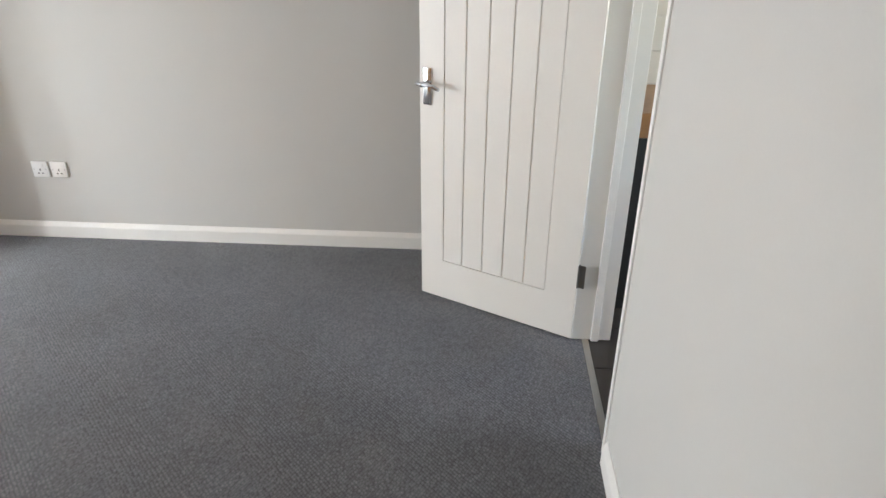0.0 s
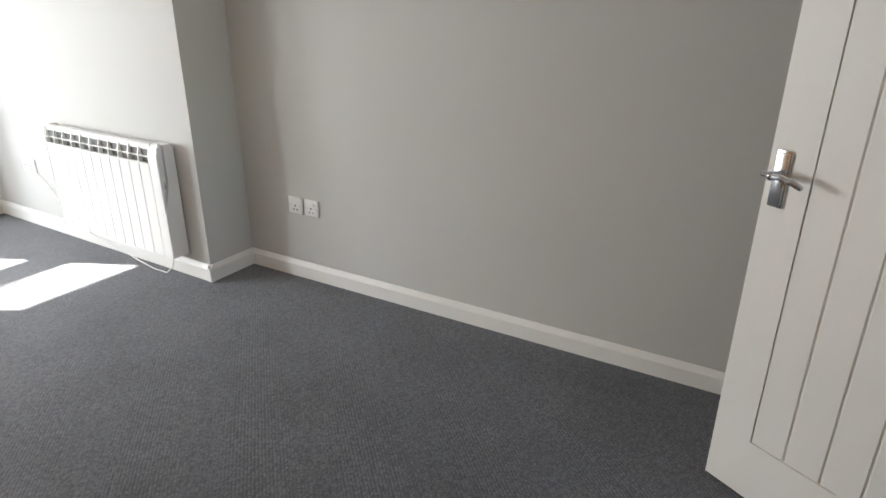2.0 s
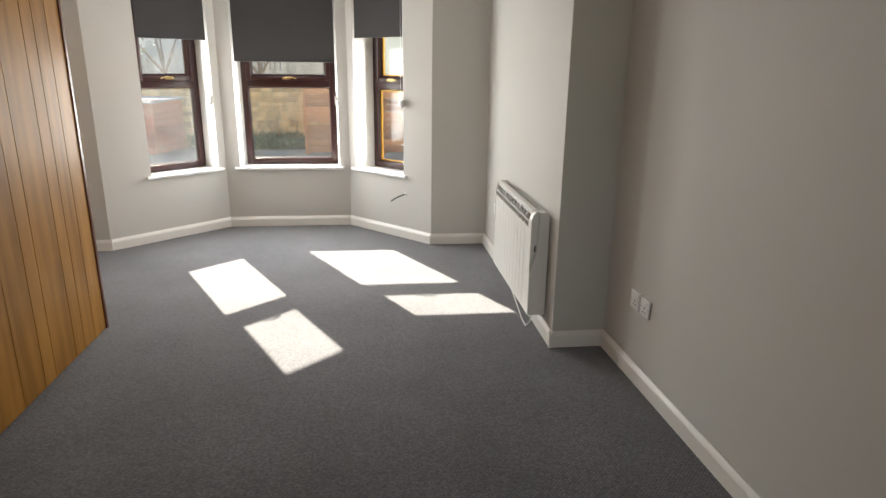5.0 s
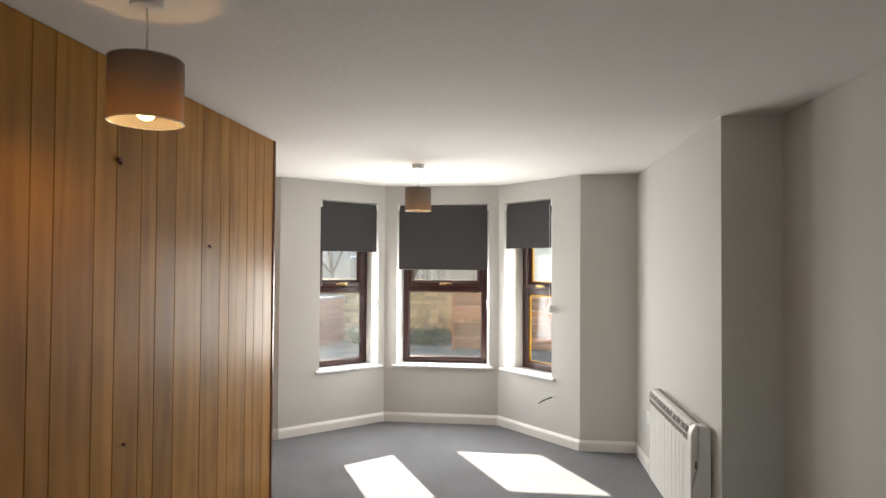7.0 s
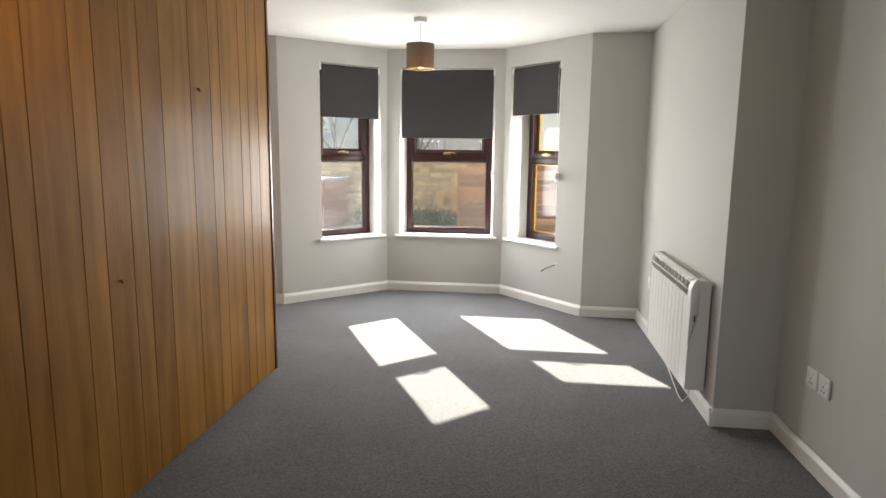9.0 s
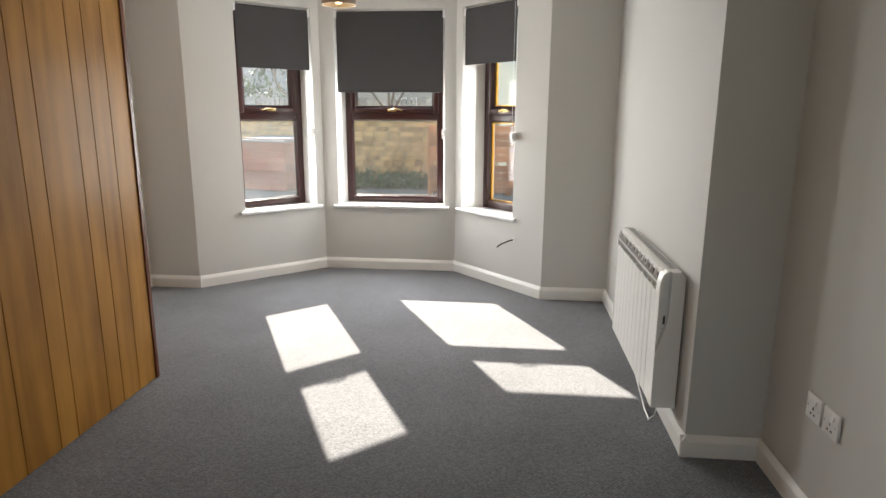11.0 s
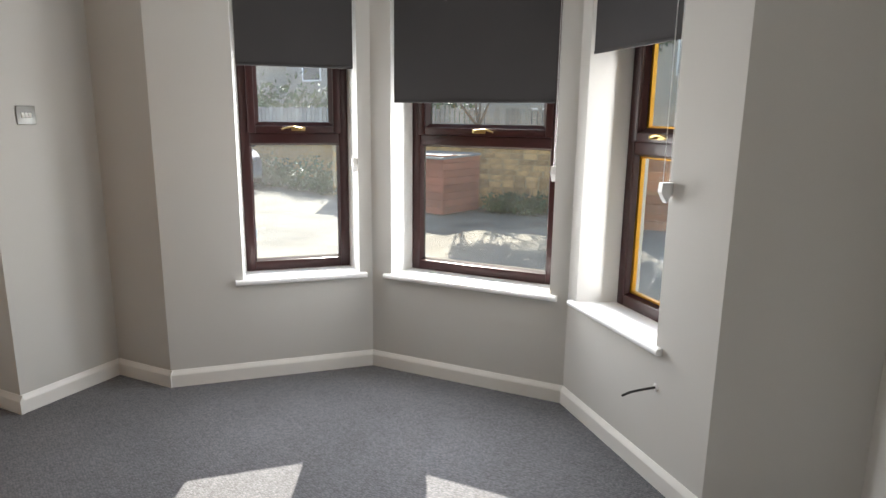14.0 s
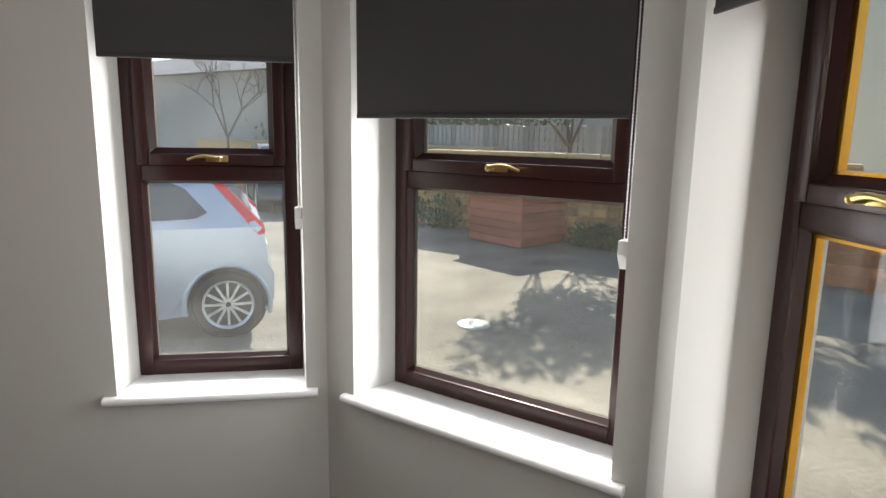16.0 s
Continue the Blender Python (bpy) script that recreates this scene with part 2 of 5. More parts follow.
STEEL = surface("brushed_steel", (0.55, 0.55, 0.54), 0.32, 1.0, vary=0.1, fine=300, bump=0.03)
SWITCH_STEEL = surface("satin_steel_plate", (0.30, 0.30, 0.29), 0.42, 0.7, vary=0.1, fine=300, bump=0.03)
DARK_STEEL = surface("tarnished_steel", (0.22, 0.21, 0.19), 0.35, 1.0, vary=0.15, bump=0.02)
DARK = surface("dark_plastic", (0.02, 0.02, 0.021), 0.45, vary=0.1, bump=0.02)
BLACK = surface("black_rubber", (0.015, 0.015, 0.015), 0.7, vary=0.2, bump=0.1)
HEATER = surface("white_enamel", (0.82, 0.82, 0.80), 0.28, vary=0.02, bump=0.02)
# darker than the enamel, for the shade inside the outlet grille
GRILLE_SHADE = surface("grille_shade_grey", (0.15, 0.15, 0.148), 0.6, vary=0.1, bump=0.02)
PANEL = wood_material("varnished_pine_panel", (0.20, 0.085, 0.018), (0.55, 0.272, 0.058), 0.5, 2.6, 0.09, 0.22)
TRIM_WOOD = surface("dark_mahogany_trim", (0.12, 0.028, 0.010), 0.35, vary=0.25, scale=6, fine=120, bump=0.05, stretch=(1, 1, 0.1))
GROOVE = surface("dark_groove", (0.03, 0.013, 0.006), 0.8, vary=0.2, bump=0.0)
CARPET = carpet_material()
SLATE = surface("dark_floor_tile", (0.055, 0.048, 0.044), 0.35, vary=0.2, scale=4, fine=50, per_piece=0.3)
GROUT = surface("grey_grout", (0.30, 0.28, 0.26), 0.9, vary=0.1)
CREAM_TILE = surface("cream_wall_tile", (0.72, 0.69, 0.62), 0.2, vary=0.03, per_piece=0.1, bump=0.02)
WORKTOP = surface("oak_worktop", (0.30, 0.15, 0.06), 0.35, vary=0.3, scale=6, fine=70, stretch=(0.1, 1, 1))
SHADE = shade_material("grey_lamp_fabric", (0.165, 0.168, 0.175), (0.80, 0.58, 0.32))
BULB = glow_material("warm_bulb", (1.0, 0.62, 0.25), 4.0)
MAGNOLIA = surface("hall_paint", (0.6, 0.57, 0.52), 0.7, vary=0.04)


# ---- mesh helpers ----
def box(bm, x0, x1, y0, y1, z0, z1, m=None, bevel=0.0):
    geo = bmesh.ops.create_cube(bm, size=1)["verts"]
    t = Matrix.Translation(((x0 + x1) / 2, (y0 + y1) / 2, (z0 + z1) / 2)) @ Matrix.Diagonal((abs(x1 - x0), abs(y1 - y0), abs(z1 - z0), 1))
    bmesh.ops.transform(bm, matrix=(m @ t) if m else t, verts=geo)
    if bevel:
        edges = list({e for v in geo for e in v.link_edges})
        bmesh.ops.bevel(bm, geom=edges, offset=bevel, segments=2, affect="EDGES", profile=0.5)
    return bm


def tube(bm, a, b, r0, r1=None, sides=12, caps=True):
    a, b = Vector(a), Vector(b)
    r1 = r0 if r1 is None else r1
    m = Matrix.Translation((a + b) / 2) @ (b - a).to_track_quat("Z", "Y").to_matrix().to_4x4()
    bmesh.ops.create_cone(bm, cap_ends=caps, segments=sides, radius1=r0, radius2=max(r1, 1e-4), depth=(b - a).length, matrix=m)
    return bm


def ball(bm, c, r, scale=(1, 1, 1), u=12, v=8):
    bmesh.ops.create_uvsphere(bm, u_segments=u, v_segments=v, radius=r, matrix=Matrix.Translation(c) @ Matrix.Diagonal((*scale, 1)))
    return bm


def prism(bm, outline, lo, hi, m=None, axis="z"):
    """An outline of 2D points pushed along one axis."""
    def at(p, h):
        q = {"z": (p[0], p[1], h), "y": (p[0], h, p[1]), "x": (h, p[0], p[1])}[axis]
        return m @ Vector(q) if m else q
    a = [bm.verts.new(at(p, lo)) for p in outline]
    b = [bm.verts.new(at(p, hi)) for p in outline]
    k = len(outline)
    bm.faces.new(a[::-1]), bm.faces.new(b)
    for i in range(k):
        bm.faces.new((a[i], a[(i + 1) % k], b[(i + 1) % k], b[i]))
    return bm


def wire(bm, points, r, sides=6):
    for a, b in zip(points, points[1:]):
        tube(bm, a, b, r, r, sides)
        ball(bm, b, r, u=6, v=4)
    return bm


def mesh(name, bm, mat, smooth=False):
    bmesh.ops.recalc_face_normals(bm, faces=bm.faces)
    me = bpy.data.meshes.new(name)
    bm.to_mesh(me)
    bm.free()
    me.materials.append(mat)
    if smooth:
        for p in me.polygons:
            p.use_smooth = True
        me.set_sharp_from_angle(angle=radians(35))
    return me


def part(name, bm, mat, parent, label="", smooth=False, m=None):
    ob = new(name, bm if isinstance(bm, bpy.types.Mesh) else mesh(name, bm, mat, smooth))
    ob.parent = parent
    if m:
        ob.matrix_basis = m
    return tagged(ob, label)


def thing(name, label, category, m=None, group="", kind=""):
    ob = new(name)
    ob.empty_display_size = 0.05
    if m:
        ob.matrix_basis = m
    return tagged(ob, label, category, group, kind)


def structure(name, bm, mat, label, category, smooth=False):
    return tagged(new(name, mesh(name, bm, mat, smooth)), label, category, "", "structure")


def along(p0, p1, outward=1):
    """Local frame of a wall: x from p0 to p1 along its inner face, y outwards, z up; and its length."""
    d = Vector((p1[0] - p0[0], p1[1] - p0[1], 0))
    u = d.normalized()
    n = Vector((-u.y, u.x, 0)) * outward
    m = Matrix.Identity(4)
    m.col[0][:3], m.col[1][:3], m.col[3][:3] = u, n, (p0[0], p0[1], 0)
    return m, d.length


def wall(name, p0, p1, outward, label, thick=0.3, openings=(), top=CEIL + 0.12, lo=-0.2, extend=(0, 0), mat=None):
    m, length = along(p0, p1, outward)
    bm = bmesh.new()
    s = -extend[0]
    for a, b, z0, z1 in openings:
        box(bm, s, a, 0, thick, lo, top, m)
        if z0 > lo:
            box(bm, a, b, 0, thick, lo, z0, m)
        box(bm, a, b, 0, thick, z1, top, m)
        s = b
    box(bm, s, length + extend[1], 0, thick, lo, top, m)
    return structure(name, bm, mat or WALL, label, "wall")


# ---- large structure ----
GREY = "smooth pale grey painted plaster wall"
W_L, W_C, W_R = (0.073, 0.70), (0.125, 1.034), (0.083, 0.702)   # openings along each bay wall
W_Z = (0.555, 2.145)
wall("wall_end_left", (X_END, Y_LEFT - 0.3), (X_END, BAY_LO), 1, GREY)
wall("wall_bay_left", (X_BAY, BAY_L), (X_END, BAY_LO), -1, "pale grey bay wall with a window opening", openings=[(*W_L, *W_Z)])
wall("wall_bay_centre", (X_BAY, BAY_L), (X_BAY, BAY_R), 1, "pale grey bay wall below and round the middle window", openings=[(*W_C, *W_Z)], extend=(0.075, 0.075))
wall("wall_bay_right", (X_BAY, BAY_R), (X_END, BAY_RO), 1, "pale grey bay wall with a cable poking out", openings=[(*W_R, *W_Z)])
wall("wall_end_right", (X_END, BAY_RO), (X_END, Y_RAD), 1, GREY, extend=(0, 0.3))
wall("wall_radiator", (X_END, Y_RAD), (X_PIER, Y_RAD), 1, "pale grey painted chimney breast behind the radiator", thick=0.6)
wall("wall_socket", (X_PIER - 0.1, Y_SOCK), (X_DOOR, Y_SOCK_E), 1, GREY, extend=(0, 0.14))
DOOR_Y0, DOOR_Y1, DOOR_H, DOOR_T = 1.912, 2.628, 2.03, 0.117
wall("wall_doorway", (X_DOOR, Y_LEFT), (X_DOOR, Y_SOCK_E + 0.05), -1, "pale grey wall with a doorway to the kitchen", thick=DOOR_T,
     openings=[(DOOR_Y0 - Y_LEFT, DOOR_Y1 - Y_LEFT, -0.2, DOOR_H)])
FD_X0, FD_X1 = -4.362, -3.42
wall("wall_left", (X_END - 0.0, Y_LEFT), (X_DOOR + 0.13, Y_LEFT), -1, "pale grey wall with the front door set back in it", thick=0.3,
     openings=[(FD_X0 - X_END, FD_X1 - X_END, -0.2, 2.08)])

ROOM = [(X_END, Y_LEFT - 0.3), (X_END, BAY_LO), (X_BAY, BAY_L), (X_BAY, BAY_R), (X_END, BAY_RO), (X_END, Y_RAD), (X_PIER, Y_RAD),
        (X_PIER, Y_SOCK + 0.03), (X_DOOR + 0.02, Y_SOCK_E + 0.03), (X_DOOR + 0.02, Y_LEFT - 0.3)]
floor = structure("floor", prism(bmesh.new(), ROOM, -0.05, 0.0), CARPET, "dark grey loop-pile fitted carpet", "carpet")
OVER = [(X_END - 0.3, Y_LEFT - 0.3), (X_BAY - 0.3, BAY_L - 0.2), (X_BAY - 0.3, BAY_R + 0.2), (X_END - 0.3, Y_RAD + 0.6),
        (X_DOOR + 0.05, Y_RAD + 0.6), (X_DOOR + 0.05, Y_LEFT - 0.3)]
ceiling = structure("ceiling", prism(bmesh.new(), OVER, CEIL, CEIL + 0.1), CEILING, "white ceiling with a faint stippled texture", "ceiling")


def skirting(name, runs, label, mat=GLOSS, h=0.091):
    """A moulded board along wall runs; each run is p0, p1 and the side that the room lies on."""
    prof = [(0, 0), (0.017, 0), (0.017, h * 0.72), (0.014, h * 0.80), (0.012, h * 0.84), (0.006, h * 0.95), (0.004, h), (0, h)]
    for k, (p0, p1, side) in enumerate(runs):
        m, length = along(p0, p1, side)
        structure(name + "_" + str(k + 1), prism(bmesh.new(), prof, -0.004, length + 0.004, m, "x"), mat, label, "baseboard")


skirting("baseboard_bay", [((X_END, Y_LEFT), (X_END, BAY_LO + 0.01), -1), ((X_END, BAY_LO), (X_BAY, BAY_L), -1), ((X_BAY, BAY_L), (X_BAY, BAY_R), -1),
                           ((X_BAY, BAY_R), (X_END, BAY_RO), -1), ((X_END, BAY_RO), (X_END, Y_RAD), -1)], "white moulded skirting board round the bay")
skirting("baseboard_radiator", [((X_END, Y_RAD), (X_PIER + 0.017, Y_RAD), -1), ((X_PIER, Y_RAD - 0.017), (X_PIER, Y_SOCK), -1)], "white moulded skirting board round the chimney breast")
skirting("baseboard_socket", [((X_PIER, Y_SOCK), (X_DOOR, Y_SOCK_E), -1)], "white moulded skirting board on the long wall")
skirting("baseboard_doorway", [((X_DOOR, DOOR_Y0 - 0.035), (X_DOOR, Y_LEFT), -1), ((X_DOOR, Y_SOCK_E), (X_DOOR, DOOR_Y1 + 0.03), -1)], "white moulded skirting board beside the doorway")
skirting("baseboard_left", [((FD_X0, Y_LEFT), (X_END, Y_LEFT), -1), ((FD_X0, Y_FRONT + 0.02), (FD_X0, Y_LEFT + 0.017), -1), ((X_DOOR, Y_LEFT), (-0.65, Y_LEFT), -1)], "white moulded skirting board by the front door")


# ---- windows ----
def window(name, p0, p1, outward, opening, label, splay, spacer=None, glass=GLASS):
    """Dark rosewood frame in the opening: a fixed lower pane, a transom, and a small top-hung sash above it."""
    m, _ = along(p0, p1, outward)
    a, b = opening
    z0, z1 = W_Z
    root = thing(name, label, "window", m @ Matrix.Translation((a + splay[0], 0, 0)), kind="structure")
    d0, d1 = 0.180, 0.245          # depth of the frame behind the wall's face
    lo = z0 + 0.006
    # the plastered reveals close in towards the frame
    left, right, w = -splay[0], b - a - splay[0], b - a - splay[0] - splay[1]
    for wedge in ([(left - 0.02, 0.001), (left, 0.001), (0.004, d0 + 0.01), (0.004, 0.30), (left - 0.02, 0.30)],
                  [(right + 0.02, 0.001), (right, 0.001), (w - 0.004, d0 + 0.01), (w - 0.004, 0.30), (right + 0.02, 0.30)]):
        part("reveal", prism(bmesh.new(), wedge, z0 - 0.02, z1 + 0.02), WALL, root, "pale painted splayed reveal")
    bm = bmesh.new()
    for x0, x1, za, zb in ((0.004, 0.054, lo, z1), (w - 0.054, w - 0.004, lo, z1), (0.054, w - 0.054, lo, lo + 0.055), (0.054, w - 0.054, z1 - 0.05, z1)):
        box(bm, x0, x1, d0, d1, za, zb, bevel=0.004)
    frame_ob = part("window_frame", bm, ROSEWOOD, root, "dark rosewood plastic window frame", True)
    bm = bmesh.new()
    box(bm, 0.054, w - 0.054, d0 + 0.002, d1 - 0.002, 1.272, 1.328, bevel=0.005)
    part("transom", bm, ROSEWOOD, root, smooth=True)
    # inner glazing bead, two panes and the gold spacer between them
    def glazed(owner, x0, x1, za, zb, d, label="", bead=0.010):
        bm = bmesh.new()
        prism(bm, [(x0, d), (x0 + bead, d + 0.020), (x0, d + 0.020)], za, zb)
        prism(bm, [(x1, d), (x1 - bead, d + 0.020), (x1, d + 0.020)], za, zb)
        prism(bm, [(d, za), (d + 0.020, za + bead), (d + 0.020, za)], x0, x1, axis="x")
        prism(bm, [(d, zb), (d + 0.020, zb - bead), (d + 0.020, zb)], x0, x1, axis="x")
        part("glazing_bead", bm, ROSEWOOD, owner)
        bm = bmesh.new()
        sw = bead + 0.008 if spacer else bead - 0.001
        for xa, xb, zc, zd in ((x0, x0 + sw, za, zb), (x1 - sw, x1, za, zb), (x0 + sw, x1 - sw, za, za + sw), (x0 + sw, x1 - sw, zb - sw, zb)):
            box(bm, xa, xb, d + 0.026, d + 0.045, zc, zd)
        part("spacer_bar", bm, spacer or PALE_SPACER, owner, "metal glazing spacer")
        for dy in (0.022, 0.046):
            pane = part("pane", box(bmesh.new(), x0 - 0.004, x1 + 0.004, d + dy, d + dy + 0.003, za - 0.004, zb + 0.004), glass, owner, label)
            pane.visible_shadow = False

    glazed(root, 0.054, w - 0.054, lo + 0.055, 1.272, d0 + 0.008, "dusty clear lower pane")
    # sash
    sash = thing("sash", "", "", kind="")
    sash.parent = root
    s0, s1, sz0, sz1 = 0.046, w - 0.046, 1.328, z1 - 0.04
    bm = bmesh.new()
    for x0, x1, za, zb in ((s0, s0 + 0.040, sz0, sz1), (s1 - 0.040, s1, sz0, sz1), (s0 + 0.040, s1 - 0.040, sz0, sz0 + 0.040), (s0 + 0.040, s1 - 0.040, sz1 - 0.040, sz1)):
        box(bm, x0, x1, d0 - 0.014, d1 - 0.01, za, zb, bevel=0.005)
    part("sash_frame", bm, ROSEWOOD, sash, smooth=True)
    glazed(sash, s0 + 0.040, s1 - 0.040, sz0 + 0.040, sz1 - 0.040, d0 + 0.0, bead=0.020)
    # brass espagnolette handle in the middle of the sash's lower rail
    c, hz, hy = w / 2, sz0 + 0.024, d0 - 0.014
    bm = bmesh.new()
    box(bm, c - 0.055, c + 0.02, hy - 0.008, hy, hz - 0.011, hz + 0.011, bevel=0.003)
    tube(bm, (c - 0.03, hy, hz), (c - 0.03, hy - 0.034, hz), 0.009, 0.008)
    for k in range(8):
        f0, f1 = k / 8, (k + 1) / 8
        pt = lambda f: (c - 0.03 + 0.105 * f, hy - 0.034 - 0.006 * math.sin(f * 3), hz + 0.012 * math.sin(f * 3.1) - 0.004 * f)
        tube(bm, pt(f0), pt(f1), 0.0075 - 0.003 * f0, 0.0075 - 0.003 * f1, 8)
    ball(bm, (c - 0.03, hy - 0.034, hz), 0.0105)
    part("handle", bm, BRASS, sash, "polished brass window handle", True)
    # painted sill with rounded nose and horns
    bm = bmesh.new()
    nose = [(-0.004 + -0.0265 - 0.0125 * math.sin(math.pi * k / 8) + 0.0125, z0 - 0.008 - 0.014 * math.cos(math.pi * k / 8)) for k in range(9)]
    prism(bm, nose + [(d0 + 0.02, z0 + 0.006), (d0 + 0.02, z0 - 0.022)], left, right, axis="x")
    for x0, x1 in ((left - 0.04, left), (right, right + 0.04)):
        prism(bm, nose + [(-0.001, z0 + 0.006), (-0.001, z0 - 0.022)], x0, x1, axis="x")
    part("window_sill", bm, SILL, root, "white painted window sill", True)
    return root


window("window_1", (X_BAY, BAY_L), (X_END, BAY_LO), -1, W_L, "dark rosewood framed bay window with a top sash", (0.018, 0.018), glass=HAZY_GLASS)
window("window_2", (X_BAY, BAY_L), (X_BAY, BAY_R), 1, W_C, "wide dark rosewood framed middle bay window", (0.032, 0.022))
window("window_3", (X_BAY, BAY_R), (X_END, BAY_RO), 1, W_R, "dark rosewood framed bay window with gold glazing spacer", (0.062, 0.020), SPACER)


def daylight(p0, p1, outward, opening, blind_bottom, watts):
    """The sky's light in a window's opening, below the blind, facing into the room."""
    m, _ = along(p0, p1, outward)
    a, b = opening
    lamp = bpy.data.lights.new("daylight_fill", "AREA")
    lamp.shape, lamp.size, lamp.size_y = "RECTANGLE", b - a - 0.12, blind_bottom - W_Z[0] - 0.06
    lamp.energy, lamp.color = watts, (0.95, 0.975, 1.0)
    lamp.spread = radians(180)
    ob = new("daylight_fill", lamp)
    c = m @ Vector(((a + b) / 2, 0.115, (blind_bottom + W_Z[0]) / 2 + 0.02))
    n = m.to_3x3() @ Vector((0, -1, 0))
    ob.matrix_basis = look(c, c + n)
    return ob


daylight((X_BAY, BAY_L), (X_END, BAY_LO), -1, W_L, 1.667, 4.0)
daylight((X_BAY, BAY_L), (X_BAY, BAY_R), 1, W_C, 1.495, 7.2)
daylight((X_BAY, BAY_R), (X_END, BAY_RO), 1, W_R, 1.705, 2.6)


def roller_blind(p0, p1, outward, opening, bottom, chain_end, label, chain_y=0.030):
    m, _ = along(p0, p1, outward)
    a, b = opening
    w = b - a
    root = thing("roller_blind", label, "blind", m @ Matrix.Translation((a, 0, 0)), "roller blinds in the bay")
    top = W_Z[1] - 0.022
    y = 0.030
    bm = bmesh.new()
    tube(bm, (0.022, y, top - 0.012), (w - 0.022, y, top - 0.012), 0.021, sides=20)
    part("roller", bm, BLIND, root, smooth=True)
    bm = bmesh.new()
    box(bm, 0.018, w - 0.018, y - 0.022, y - 0.0205, bottom + 0.012, top - 0.010)
    part("fabric", bm, BLIND, root, "charcoal grey blackout fabric")
    bm = bmesh.new()
    box(bm, 0.018, w - 0.018, y - 0.026, y - 0.017, bottom, bottom + 0.014, bevel=0.003)
    part("bottom_bar", bm, BLIND, root)
    for x0 in (0.003, w - 0.021):
        bm = bmesh.new()
        box(bm, x0, x0 + 0.018, y - 0.026, y + 0.028, top - 0.044, top + 0.020, bevel=0.003)
        part("bracket", bm, UPVC, root, "white plastic bracket")
    # bead chain with its pointed safety holder on the reveal
    cx = 0.014 if chain_end == 0 else (w - 0.014 if chain_y > 0 else w + 0.006)
    bm = bmesh.new()
    for dy in (-0.014, 0.014):
        for i in range(105):
            z = top - 0.02 - i * 0.0088
            bmesh.ops.create_icosphere(bm, subdivisions=1, radius=0.0024, matrix=Matrix.Translation((cx, chain_y + dy, z)))
        wire(bm, [(cx, chain_y + dy, top - 0.02), (cx, chain_y + dy, top - 0.94)], 0.0009, 4)
    part("bead_chain", bm, UPVC, root)
    bm = bmesh.new()
    zc = top - 0.955
    prism(bm, [(chain_y - 0.022, zc + 0.03), (chain_y + 0.022, zc + 0.03), (chain_y + 0.026, zc - 0.005), (chain_y, zc - 0.045), (chain_y - 0.026, zc - 0.005)],
          cx - 0.012, cx + 0.012, axis="x")
    part("chain_holder", bm, UPVC, root, "white plastic chain tensioner")
    return root


roller_blind((X_BAY, BAY_L), (X_END, BAY_LO), -1, W_L, 1.667, 0, "narrow charcoal roller blind drawn part way down")
roller_blind((X_BAY, BAY_L), (X_BAY, BAY_R), 1, W_C, 1.495, 1, "wide charcoal roller blind drawn half way down")
roller_blind((X_BAY, BAY_R), (X_END, BAY_RO), 1, W_R, 1.705, 1, "narrow charcoal roller blind drawn a third down", -0.022)


# ---- wood-panelled partition ----
PX0, PX1 = -3.290, -0.65
bm = bmesh.new()
box(bm, PX0 + 0.02, PX1, Y_LEFT, Y_PART - 0.012, 0, CEIL)
partition = structure("wall_partition", bm, GROOVE, "stair enclosure clad in varnished orange pine boards", "panelled wall")
EDGES = [-3.265, -3.12, -2.99, -2.885, -2.665, -2.56, -2.372, -2.132, -1.981, -1.872, -1.713, -1.59, -1.39, -1.289, -1.15, -1.04, -0.90, -0.79, -0.65]
for x0, x1 in zip(EDGES, EDGES[1:]):
    g = 0.0013
    bm = bmesh.new()
    prism(bm, [(x0 + g, Y_PART - 0.012), (x1 - g, Y_PART - 0.012), (x1 - g, Y_PART - 0.003), (x1 - g - 0.0015, Y_PART), (x0 + g + 0.0015, Y_PART), (x0 + g, Y_PART - 0.003)],
          0.004, CEIL - 0.004)
    part("board", bm, PANEL, partition)
for k in range(9):
    y1 = Y_PART - 0.02 - k * 0.116
    bm = bmesh.new()
    box(bm, PX0 + 0.008, PX0 + 0.02, y1 - 0.112, y1, 0.004, CEIL - 0.004)
    part("board", bm, PANEL, partition)
bm = bmesh.new()
box(bm, PX0 + 0.0, PX0 + 0.026, Y_PART - 0.02, Y_PART + 0.007, 0.0, CEIL - 0.001, bevel=0.003)
part("corner_trim", bm, TRIM_WOOD, partition, "dark mahogany corner bead")
# nail heads, a hook and small knocks on the boards
for x, z, r in ((-1.718, 1.95, 0.012), (-2.436, 1.645, 0.007), (-1.775, 0.875, 0.006)):
    bm = bmesh.new()
    tube(bm, (x, Y_PART - 0.002, z), (x, Y_PART + 0.012, z), r * 0.6, r, 8)
    ball(bm, (x, Y_PART + 0.012, z - r), r * 0.7, u=8, v=6)
    tagged(new("hook", mesh("hook", bm, TRIM_WOOD, True)), "small painted-over hook screwed into the boards", "hook")

